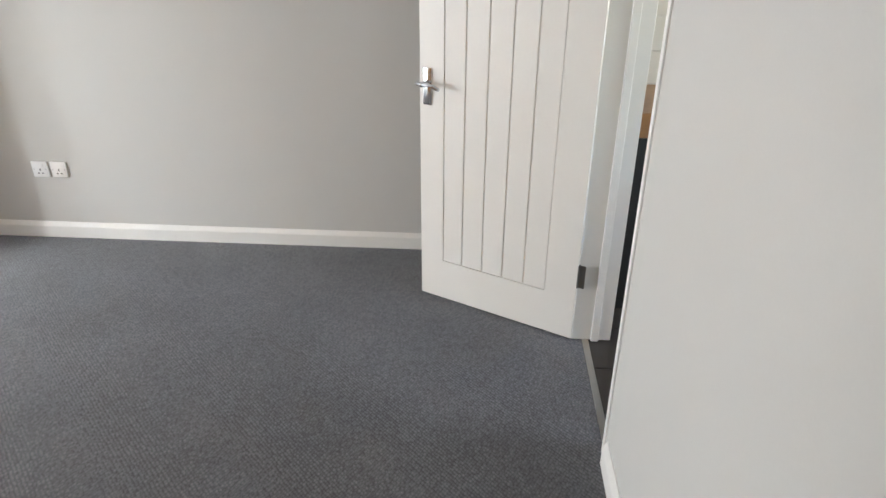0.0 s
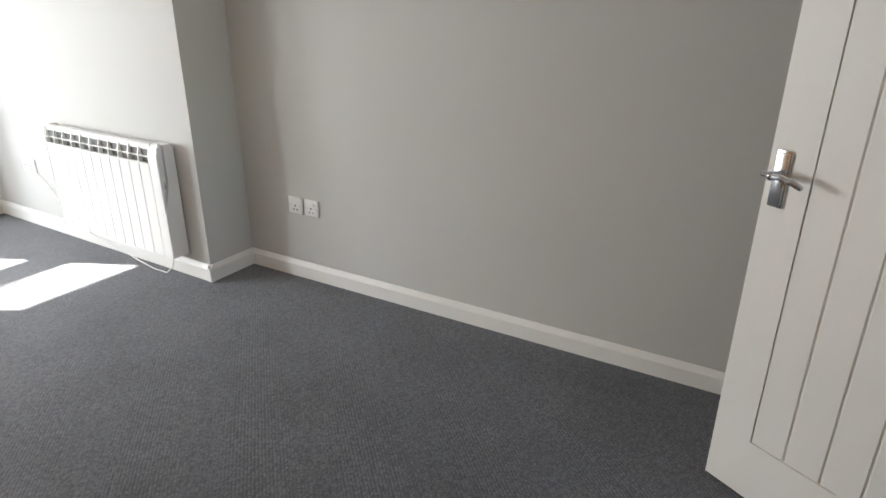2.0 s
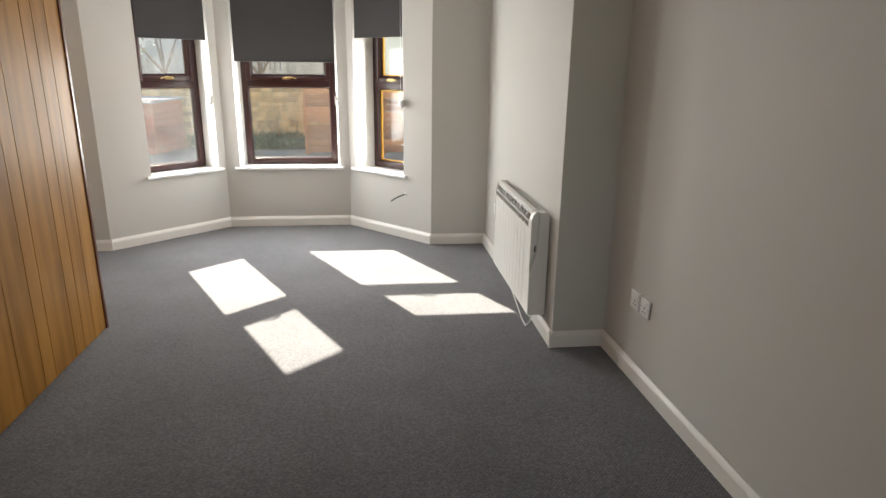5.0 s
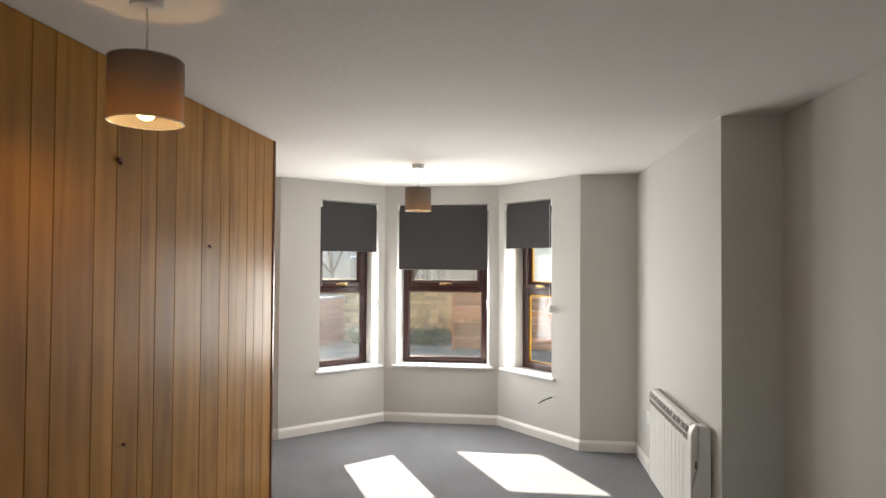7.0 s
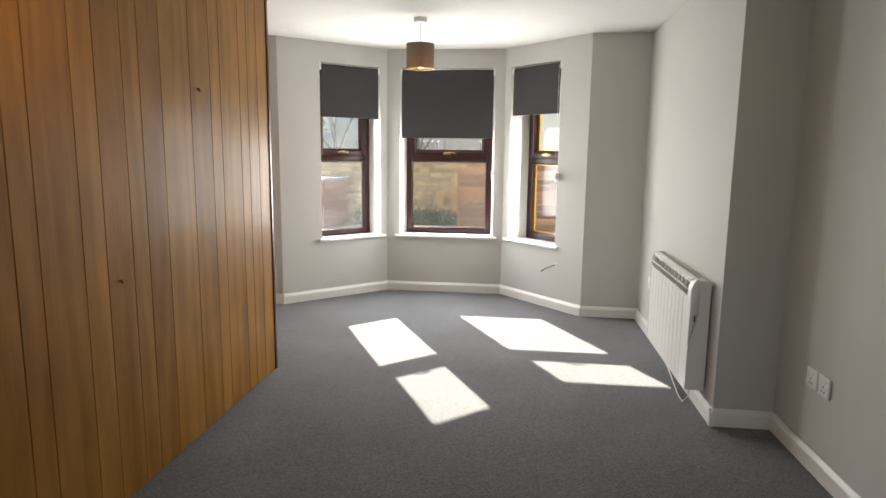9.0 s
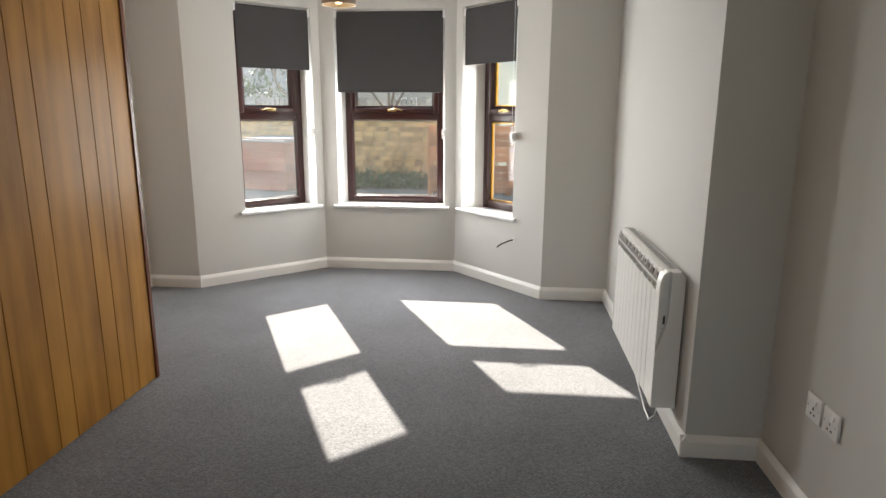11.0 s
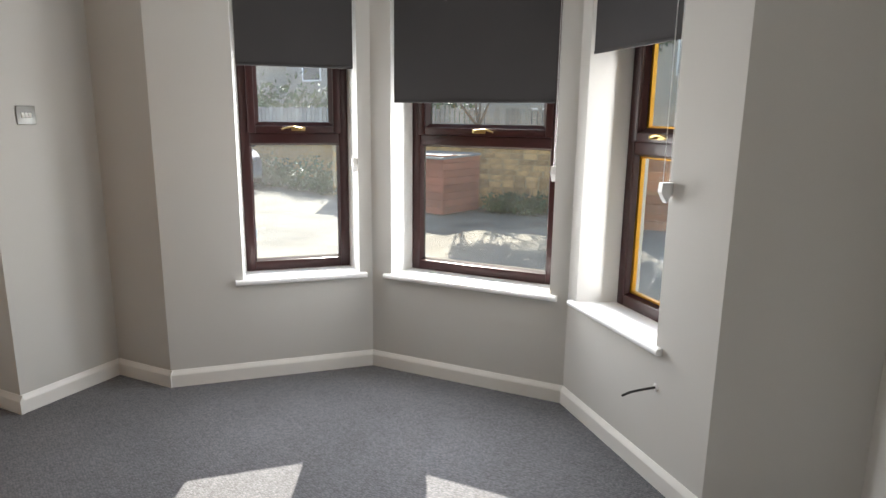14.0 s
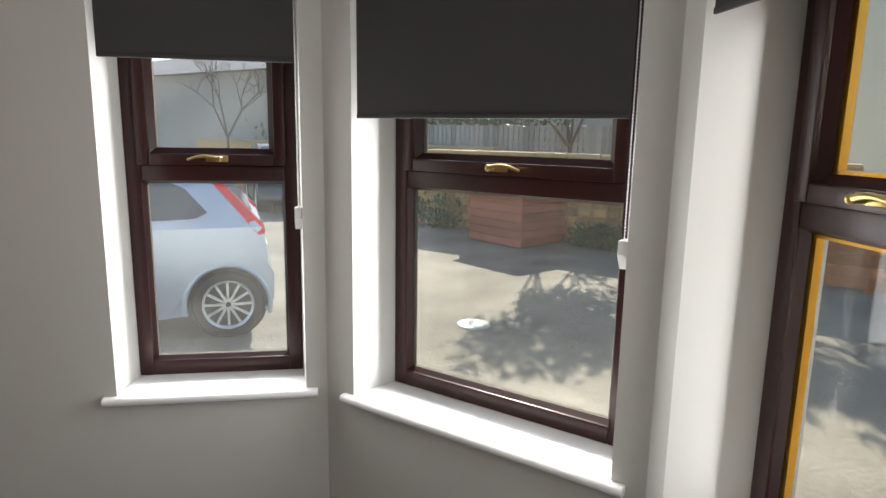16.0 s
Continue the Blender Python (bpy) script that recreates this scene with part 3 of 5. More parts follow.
# ---- kitchen beyond the doorway ----
KX0, KX1, KY0, KY1 = X_DOOR + DOOR_T, 2.6, 0.9, 3.42
wall("wall_kitchen_north", (X_DOOR, KY1), (KX1, KY1), 1, "kitchen wall behind the worktop", thick=0.1, mat=MAGNOLIA)
# the opening is out of view, added to hold the kitchen's lamp
wall("wall_kitchen_east", (KX1, KY1 + 0.1), (KX1, KY0), 1, "kitchen wall with an added, unseen window opening", thick=0.1, mat=MAGNOLIA, openings=[(1.3, 2.3, 1.0, 2.0)])
wall("wall_kitchen_south", (KX1 + 0.1, KY0), (X_DOOR, KY0), 1, "plain kitchen wall", thick=0.1, mat=MAGNOLIA)
structure("ceiling_kitchen", box(bmesh.new(), X_DOOR + 0.05, KX1 + 0.1, KY0 - 0.1, KY1 + 0.1, CEIL, CEIL + 0.1), CEILING, "plain white kitchen ceiling", "ceiling")
kfloor = structure("floor_kitchen", box(bmesh.new(), X_DOOR + 0.02, KX1, KY0, KY1, -0.05, -0.012), GROUT, "dark ceramic tiled kitchen floor", "tiled floor")
tile = None
for i in range(7):
    for j in range(9):
        x0, y0 = X_DOOR + 0.022 + i * 0.305, KY0 + 0.005 + j * 0.305 - 0.02
        if x0 + 0.3 > KX1 or y0 + 0.3 > KY1 + 0.1:
            continue
        if tile is None:
            bm = bmesh.new()
            box(bm, 0, 0.301, 0, 0.301, -0.02, -0.006, bevel=0.0015)
            tile = mesh("tile", bm, SLATE)
        part("tile", tile, SLATE, kfloor, m=pose(x0, y0, 0))
north = bpy.data.objects["wall_kitchen_north"]
bm = bmesh.new()
box(bm, 0, 0.297, -0.008, 0, 0, 0.147, bevel=0.001)
wtile = mesh("tile", bm, CREAM_TILE)
for i in range(6):
    for j in range(6):
        part("tile", wtile, CREAM_TILE, north, m=pose(KX0 + 0.004 + i * 0.30, KY1 - 0.001, 0.93 + j * 0.15))
counter = thing("worktop", "oak-effect kitchen worktop with a thick front edge", "worktop", pose(0, 0, 0))
bm = bmesh.new()
box(bm, KX0 + 0.003, 2.0, 2.80, KY1 - 0.010, 0.825, 0.925, bevel=0.006)
part("slab", bm, WORKTOP, counter)
dish = thing("kitchen_appliance", "black-fronted appliance under the worktop", "appliance", pose(0, 0, 0))
bm = bmesh.new()
box(bm, KX0 + 0.35, KX0 + 0.95, 2.86, KY1 - 0.02, 0.0, 0.82, bevel=0.006)
part("body", bm, DARK, dish)
bm = bmesh.new()
tube(bm, (KX0 + 0.40, 2.84, 0.76), (KX0 + 0.90, 2.84, 0.76), 0.009)
part("handle", bm, STEEL, dish)
cab = thing("base_cabinet", "dark kitchen base unit under the worktop", "cabinet", pose(0, 0, 0))
bm = bmesh.new()
box(bm, KX0 + 0.01, KX0 + 0.34, 2.88, KY1 - 0.02, 0.0, 0.82)
part("body", bm, DARK, cab)
bm = bmesh.new()
box(bm, KX0 + 0.012, KX0 + 0.338, 2.862, 2.878, 0.12, 0.81, bevel=0.002)
part("door", bm, DARK, cab)

# added lamp in the unseen opening, brightens the kitchen and door lining
kitchen_fill = bpy.data.lights.new("daylight_fill", "AREA")
kitchen_fill.shape, kitchen_fill.size, kitchen_fill.size_y, kitchen_fill.energy = "RECTANGLE", 0.96, 0.96, 1.4
kitchen_fill.color = (1.0, 0.93, 0.82)
new("daylight_fill", kitchen_fill).matrix_basis = look((KX1 + 0.05, KY1 + 0.1 - 1.8, 1.5), (KX0, KY1 + 0.1 - 1.8, 1.5))

# ---- door lining and the open boarded door ----
lining = thing("door_frame", "white painted door lining with stops", "door frame", kind="structure")
bm = bmesh.new()
box(bm, X_DOOR - 0.006, X_DOOR + DOOR_T + 0.006, DOOR_Y0 - 0.001, DOOR_Y0 + 0.026, 0, DOOR_H, bevel=0.002)
part("jamb", bm, GLOSS, lining)
bm = bmesh.new()
box(bm, X_DOOR - 0.040, X_DOOR + DOOR_T + 0.006, DOOR_Y1 - 0.026, DOOR_Y1 + 0.001, 0, DOOR_H, bevel=0.002)
part("jamb", bm, GLOSS, lining)
bm = bmesh.new()
box(bm, X_DOOR - 0.006, X_DOOR + DOOR_T + 0.006, DOOR_Y0 + 0.026, DOOR_Y1 - 0.026, DOOR_H - 0.027, DOOR_H, bevel=0.002)
part("head", bm, GLOSS, lining)
for y0, y1 in ((DOOR_Y0 + 0.026, DOOR_Y0 + 0.040), (DOOR_Y1 - 0.040, DOOR_Y1 - 0.026)):
    bm = bmesh.new()
    box(bm, X_DOOR + 0.040, X_DOOR + 0.070, y0, y1, 0, DOOR_H - 0.027, bevel=0.002)
    part("stop", bm, GLOSS, lining)
bm = bmesh.new()
box(bm, X_DOOR + 0.004, X_DOOR + 0.030, DOOR_Y0 + 0.028, DOOR_Y1 - 0.028, -0.004, 0.004, bevel=0.0015)
part("threshold_strip", bm, STEEL, lining, "thin metal carpet strip")
# architrave on the room side of the hinge jamb and its outer wall strip
bm = bmesh.new()
prism(bm, [(DOOR_Y1 + 0.002, X_DOOR), (DOOR_Y1 + 0.05, X_DOOR), (DOOR_Y1 + 0.05, X_DOOR - 0.008), (DOOR_Y1 + 0.03, X_DOOR - 0.014), (DOOR_Y1 + 0.002, X_DOOR - 0.016)],
      0, DOOR_H + 0.04, Matrix(((0, 1, 0, 0), (1, 0, 0, 0), (0, 0, 1, 0), (0, 0, 0, 1))))
part("architrave", bm, GLOSS, lining)

HINGE = Vector((0.386, 2.590))
LEAD = Vector((-0.291, 2.941))
DW = (LEAD - HINGE).length
du = (LEAD - HINGE).normalized()
DOOR_M = Matrix.Identity(4)
dn = Vector((-du.y, du.x))     # towards the room, where the face shows
DOOR_M.col[0][:3], DOOR_M.col[1][:3], DOOR_M.col[3][:3] = (*du, 0), (*dn, 0), (*HINGE, 0)


def boarded_door():
    """Face at local y = 0, body behind it; x runs from the hinges to the lock."""
    root = thing("door_1", "open white cottage door with vertical grooved boards", "door", DOOR_M, kind="structure")
    T, H, Z0 = 0.035, 1.98, 0.008
    x0, x1, z0, z1 = 0.136, DW - 0.117, 0.200, 1.86
    bm = bmesh.new()
    for a, b, c, d in ((0, x0, Z0, H), (x1, DW, Z0, H), (x0, x1, Z0, z0), (x0, x1, z1, H)):
        box(bm, a, b, -T, 0, c, d)
    bmesh.ops.remove_doubles(bm, verts=bm.verts, dist=1e-5)
    part("door_leaf", bm, DOOR_PAINT, root)
    n = 5
    w = (x1 - x0) / n
    part("backing", box(bmesh.new(), x0, x1, -T + 0.002, -0.0068, z0, z1), DOOR_PAINT, root)
    for i in range(n):
        a, b = x0 + i * w + 0.0020, x0 + (i + 1) * w - 0.0020
        bm = bmesh.new()
        prism(bm, [(a, -0.008), (b, -0.008), (b, -0.005), (b - 0.003, -0.002), (a + 0.003, -0.002), (a, -0.005)], z0 + 0.003, z1 - 0.003)
        part("board", bm, DOOR_PAINT, root)
    lock = thing("lever_handle", "", "")
    lock.parent = root
    cx, zt = DW - 0.040, 1.062
    bm = bmesh.new()
    box(bm, cx - 0.021, cx + 0.021, 0, 0.007, zt - 0.152, zt, bevel=0.003)
    box(bm, cx - 0.015, cx + 0.015, 0.006, 0.010, zt - 0.145, zt - 0.008, bevel=0.002)
    part("backplate", bm, CHROME, lock, "polished chrome backplate", True)
    bm = bmesh.new()
    hz = zt - 0.062
    tube(bm, (cx, 0.006, hz), (cx, 0.048, hz), 0.0105, 0.0095)
    ball(bm, (cx, 0.048, hz), 0.012)
    pts = [(cx + 0.022, 0.050, hz + 0.004), (cx, 0.050, hz), (cx - 0.028, 0.052, hz + 0.003), (cx - 0.055, 0.052, hz - 0.002), (cx - 0.078, 0.048, hz - 0.012)]
    for a, b in zip(pts, pts[1:]):
        tube(bm, a, b, 0.0085, 0.0075, 10)
        ball(bm, b, 0.008, u=10, v=6)
    part("lever", bm, CHROME, lock, smooth=True)
    for hz0 in (0.255, 1.68):
        bm = bmesh.new()
        box(bm, -0.030, -0.001, -0.006, -0.002, hz0, hz0 + 0.10)
        box(bm, -0.004, -0.001, -T + 0.004, -0.002, hz0, hz0 + 0.10)
        tube(bm, (-0.004, 0.002, hz0), (-0.004, 0.002, hz0 + 0.10), 0.0045, sides=10)
        part("hinge", bm, DARK_STEEL, root, "tarnished steel butt hinge")
    return root


boarded_door()


# ---- front door in the left wall ----
def front_door():
    root = thing("door_2", "closed white panelled front door with a chrome lever", "door", pose(0, Y_FRONT, 0), kind="structure")
    a, b = FD_X0 + 0.030, FD_X1 - 0.05
    bm = bmesh.new()
    for x0, x1 in ((FD_X0 + 0.001, a - 0.004), (b + 0.004, FD_X1 - 0.001)):
        box(bm, x0, x1, -0.05, 0.016, 0, 2.08, bevel=0.003)
    box(bm, a - 0.004, b + 0.004, -0.05, 0.016, 2.03, 2.08, bevel=0.003)
    box(bm, a - 0.004, b + 0.004, -0.05, 0.020, 0, 0.030, bevel=0.003)
    part("door_frame", bm, UPVC, root)
    bm = bmesh.new()
    box(bm, a, b, -0.045, 0, 0.034, 2.025, bevel=0.002)
    leaf = part("door_leaf", bm, UPVC, root)
    bm = bmesh.new()
    box(bm, a - 0.0045, a - 0.0005, -0.04, 0.004, 0.031, 2.03)
    box(bm, b + 0.0005, b + 0.0045, -0.04, 0.004, 0.031, 2.03)
    part("seal", bm, BLACK, root, "black rubber seal")
    w = b - a
    for x0, x1 in ((a + 0.12, a + w / 2 - 0.05), (a + w / 2 + 0.05, b - 0.12)):
        for z0, z1 in ((0.22, 0.765), (1.01, 1.86)):
            bm = bmesh.new()
            for k, (ins, h) in enumerate(((0.0, 0.008), (0.030, 0.009))):
                o = ins
                if k == 0:
                    box(bm, x0, x1, 0, h, z0, z0 + 0.016, bevel=0.002), box(bm, x0, x1, 0, h, z1 - 0.016, z1, bevel=0.002)
                    box(bm, x0, x0 + 0.016, 0, h, z0 + 0.016, z1 - 0.016), box(bm, x1 - 0.016, x1, 0, h, z0 + 0.016, z1 - 0.016)
                else:
                    box(bm, x0 + o, x1 - o, -0.001, h, z0 + o, z1 - o, bevel=0.005)
            part("panel", bm, UPVC, leaf)
    cx = a + 0.045
    hd = thing("lever_handle", "", "")
    hd.parent = root
    bm = bmesh.new()
    box(bm, cx - 0.014, cx + 0.014, 0.0, 0.010, 0.905, 1.125, bevel=0.006)
    tube(bm, (cx, 0.002, 0.902), (cx, 0.011, 0.902), 0.014), tube(bm, (cx, 0.002, 1.128), (cx, 0.011, 1.128), 0.014)
    part("backplate", bm, CHROME, hd, "polished chrome backplate", True)
    bm = bmesh.new()
    tube(bm, (cx, 0.008, 1.042), (cx, 0.050, 1.042), 0.010)
    tube(bm, (cx - 0.006, 0.050, 1.042), (cx + 0.118, 0.052, 1.042), 0.0095, 0.0085)
    ball(bm, (cx, 0.050, 1.042), 0.0115), ball(bm, (cx + 0.118, 0.052, 1.042), 0.0086)
    part("lever", bm, CHROME, hd, smooth=True)
    bm = bmesh.new()
    tube(bm, (cx, 0.009, 0.96), (cx, 0.016, 0.96), 0.009)
    box(bm, cx - 0.003, cx + 0.003, 0.008, 0.0165, 0.942, 0.96)
    part("lock_cylinder", bm, STEEL, hd)
    bm = bmesh.new()
    box(bm, a - 0.006, a - 0.001, 0.001, 0.017, 1.03, 1.09)
    part("latch_keep", bm, DARK, root)
    return root


front_door()


# ---- switches and sockets ----
def light_switch():
    root = thing("light_switch", "brushed steel three-gang light switch plate", "light switch", pose(-4.548, Y_LEFT, 1.41))
    bm = bmesh.new()
    box(bm, -0.044, 0.044, 0, 0.007, -0.043, 0.043, bevel=0.003)
    part("plate", bm, SWITCH_STEEL, root, smooth=True)
    for k in (-1, 0, 1):
        bm = bmesh.new()
        prism(bm, [(0.006, -0.012), (0.013, -0.012), (0.008, 0.012), (0.006, 0.012)], k * 0.016 - 0.0066, k * 0.016 + 0.0066, axis="x")
        part("rocker", bm, UPVC, root, "white rocker")
        part("rocker_gap", box(bmesh.new(), k * 0.016 - 0.0078, k * 0.016 + 0.0078, 0.005, 0.0074, -0.0135, 0.0135), DARK, root)
    return root


light_switch()


def socket(m, gangs=1):
    """A flush British outlet; local x along the wall, y out into the room."""
    root = thing("wall_socket", "white plastic switched wall socket", "socket", m, "wall sockets")
    w = 0.090 if gangs == 1 else 0.146
    bm = bmesh.new()
    box(bm, -w / 2, w / 2, 0, 0.010, -0.044, 0.044, bevel=0.003)
    part("plate", bm, UPVC, root, smooth=True)
    for g in range(gangs):
        cx = 0 if gangs == 1 else (g - 0.5) * 0.066
        bm = bmesh.new()
        for dx, dz, a, b in ((0, -0.002, 0.003, 0.0055), (-0.011, -0.022, 0.0045, 0.003), (0.011, -0.022, 0.0045, 0.003)):
            box(bm, cx + dx - a, cx + dx + a, 0.006, 0.0106, dz - b, dz + b)
        part("pin_hole", bm, DARK, root, "dark pin holes")
        bm = bmesh.new()
        prism(bm, [(0.009, -0.008), (0.016, -0.008), (0.011, 0.008), (0.009, 0.008)], cx - 0.020, cx - 0.010, Matrix.Translation((0, 0, 0.024)), "x")
        part("rocker", bm, UPVC, root)
    for dx in (-w / 2 + 0.012, w / 2 - 0.012):
        bm = bmesh.new()
        tube(bm, (dx, 0.009, 0.0), (dx, 0.0112, 0.0), 0.0032, sides=8)
        part("screw", bm, STEEL, root)
    return root


for x in (-2.436, -2.330):
    socket(pose(x, Y_SOCK + (x - X_PIER) * 0.0206, 0.402, 0, 0, 181.2))
socket(pose(-4.40, Y_RAD, 0.404, 0, 0, 180), 2)


# ---- electric radiator ----
def radiator():
    RX0, RX1, RZ0, RZ1, F, B = -3.930, -2.950, 0.130, 0.724, 2.984, 3.082
    root = thing("electric_radiator", "white finned electric panel radiator on the wall", "radiator", pose(0, 0, 0))
    xe = RX1 - 0.062       # the fins end here, the control cap begins
    n = 11
    pitch = (xe - RX0) / n
    for i in range(n):
        a, b = RX0 + i * pitch, RX0 + (i + 1) * pitch
        bm = bmesh.new()
        prism(bm, [(a + 0.001, F + 0.004), (a + 0.004, F), (b - 0.004, F), (b - 0.001, F + 0.004), (b - 0.001, F + 0.02), (a + 0.001, F + 0.02)], RZ0, RZ1 - 0.100)
        part("fin", bm, HEATER, root)
    bm = bmesh.new()
    box(bm, RX0, xe, F + 0.019, B, RZ0 + 0.004, RZ1 - 0.10)
    part("core", bm, HEATER, root)
    # grille throat (grey stands in for the shade inside), bars and rounded top cap
    bm = bmesh.new()
    box(bm, RX0 + 0.004, xe, F + 0.022, B - 0.006, RZ1 - 0.10, RZ1 - 0.078)
    box(bm, RX0 + 0.004, xe, F + 0.020, F + 0.052, RZ1 - 0.078, RZ1 - 0.034)
    part("throat", bm, GRILLE_SHADE, root, "inside of the outlet grille, its shade put in as grey")
    for i in range(n + 1):
        x = RX0 + i * pitch
        bm = bmesh.new()
        prof = [(F, RZ1 - 0.10), (F + 0.001, RZ1 - 0.055), (F + 0.012, RZ1 - 0.022), (F + 0.026, RZ1 - 0.006), (B - 0.022, RZ1 - 0.010), (B - 0.002, RZ1 - 0.018), (B - 0.002, RZ1 - 0.10)]
        prism(bm, prof, x - 0.0035, x + 0.0035, axis="x")
        part("grille_bar", bm, HEATER, root)
    for (y0, y1, z0, z1) in ((F - 0.001, F + 0.004, RZ1 - 0.064, RZ1 - 0.058), (F - 0.001, F + 0.006, RZ1 - 0.104, RZ1 - 0.096), (B - 0.004, B + 0.001, RZ1 - 0.024, RZ1 - 0.014)):
        bm = bmesh.new()
        box(bm, RX0, xe, y0, y1, z0, z1)
        part("rail", bm, HEATER, root)
    bm = bmesh.new()
    top = []
    for k in range(9):
        t = k / 8
        top.append((F + 0.016 + t * 0.040, RZ1 - 0.016 + 0.016 * math.sin(math.pi * min(1, 0.25 + t * 0.6))))
    bm.free()
    for i in range(n):
        bm = bmesh.new()
        prism(bm, top + [(F + 0.056, RZ1 - 0.022), (F + 0.016, RZ1 - 0.03)], RX0 + i * pitch + 0.0007, RX0 + (i + 1) * pitch - 0.0007, axis="x")
        part("top_segment", bm, HEATER, root, smooth=True)
    # end caps; the one with the controls has a scooped recess between a front shell and a back plate
    xr = RX1 - 0.010
    for a, b in ((RX0 - 0.012, RX0 - 0.001), (xe + 0.001, xr)):
        bm = bmesh.new()
        prof = [(F - 0.002, RZ0), (F - 0.002, RZ1 - 0.05), (F + 0.010, RZ1 - 0.015), (F + 0.03, RZ1), (B - 0.02, RZ1), (B, RZ1 - 0.02), (B, RZ0)]
        prism(bm, prof, a, b, axis="x")
        bmesh.ops.bevel(bm, geom=[e for e in bm.edges if abs(e.verts[0].co.x - e.verts[1].co.x) < 1e-6], offset=0.004, segments=2, affect="EDGES")
        part("end_cap", bm, HEATER, root, smooth=True)
    def cheek(name, prof, x1, label):
        bm = bmesh.new()
        prism(bm, prof, xr - 0.004, x1, axis="x")
        bmesh.ops.bevel(bm, geom=[e for e in bm.edges if e.verts[0].co.x > x1 - 1e-5 and e.verts[1].co.x > x1 - 1e-5], offset=0.003, segments=2, affect="EDGES")
        return part(name, bm, HEATER, root, label, True)

    cheek("back_plate", [(B, RZ0), (F - 0.002, RZ0), (F - 0.002, RZ1 - 0.37), (F + 0.010, RZ1 - 0.31), (F + 0.034, RZ1 - 0.225), (F + 0.041, RZ1 - 0.18),
                         (F + 0.042, RZ1), (B - 0.02, RZ1), (B, RZ1 - 0.02)], RX1 + 0.012, "white curved end plate")
    cheek("front_shell", [(F - 0.002, RZ1 - 0.355), (F - 0.002, RZ1 - 0.05), (F + 0.008, RZ1 - 0.015), (F + 0.022, RZ1), (F + 0.030, RZ1 - 0.004), (F + 0.028, RZ1 - 0.06),
                          (F + 0.018, RZ1 - 0.22), (F + 0.006, RZ1 - 0.31)], RX1 + 0.008, "white rounded front shell")
    bm = bmesh.new()
    box(bm, xr - 0.002, xr + 0.006, F + 0.019, F + 0.031, RZ1 - 0.225, RZ1 - 0.190)
    part("display", bm, DARK, root, "small dark display")
    for k in (0, 1):
        bm = bmesh.new()
        tube(bm, (xr - 0.002, F + 0.019 - k * 0.004, RZ1 - 0.245 - k * 0.02), (xr + 0.005, F + 0.019 - k * 0.004, RZ1 - 0.245 - k * 0.02), 0.004, sides=8)
        part("button", bm, STEEL, root)
    for x in (RX0 + 0.15, xe - 0.15):
        bm = bmesh.new()
        box(bm, x - 0.02, x + 0.02, B - 0.002, Y_RAD, RZ0 + 0.05, RZ1 - 0.08)
        part("wall_bracket", bm, STEEL, root)
    bm = bmesh.new()
    pts = [(-3.00, 3.03, RZ0 + 0.01), (-3.01, 3.02, 0.06), (-3.06, 3.01, 0.014), (-3.18, 3.015, 0.008), (-3.32, 3.025, 0.02), (-3.46, 3.03, 0.045), (-3.60, 3.04, 0.05), (-3.76, 3.045, 0.075),
           (-3.90, 3.05, 0.10), (-4.02, 3.06, 0.15), (-4.12, 3.075, 0.22), (-4.24, 3.083, 0.31), (-4.34, 3.082, 0.37)]
    wire(bm, pts, 0.0035)
    part("flex", bm, UPVC, root, "white mains flex", True)
    return root


radiator()


# ---- cable stub on the bay wall ----
def cable_stub():
    m, _ = along((X_BAY, BAY_R), (X_END, BAY_RO), 1)
    root = thing("cable_stub", "short black cable end poking out of the plaster", "cable", m @ Matrix.Translation((0.721, 0, 0.394)))
    bm = bmesh.new()
    wire(bm, [(0, 0.0, 0), (0.0, -0.02, 0.0), (-0.02, -0.045, -0.012), (-0.055, -0.075, -0.034), (-0.085, -0.090, -0.060)], 0.0050, 8)
    part("cable", bm, BLACK, root, smooth=True)
    bm = bmesh.new()
    tube(bm, (0, 0.0, 0), (0, -0.004, 0), 0.016, 0.013, 14)
    part("filler", bm, UPVC, root, "white filler round the hole")
    return root


cable_stub()


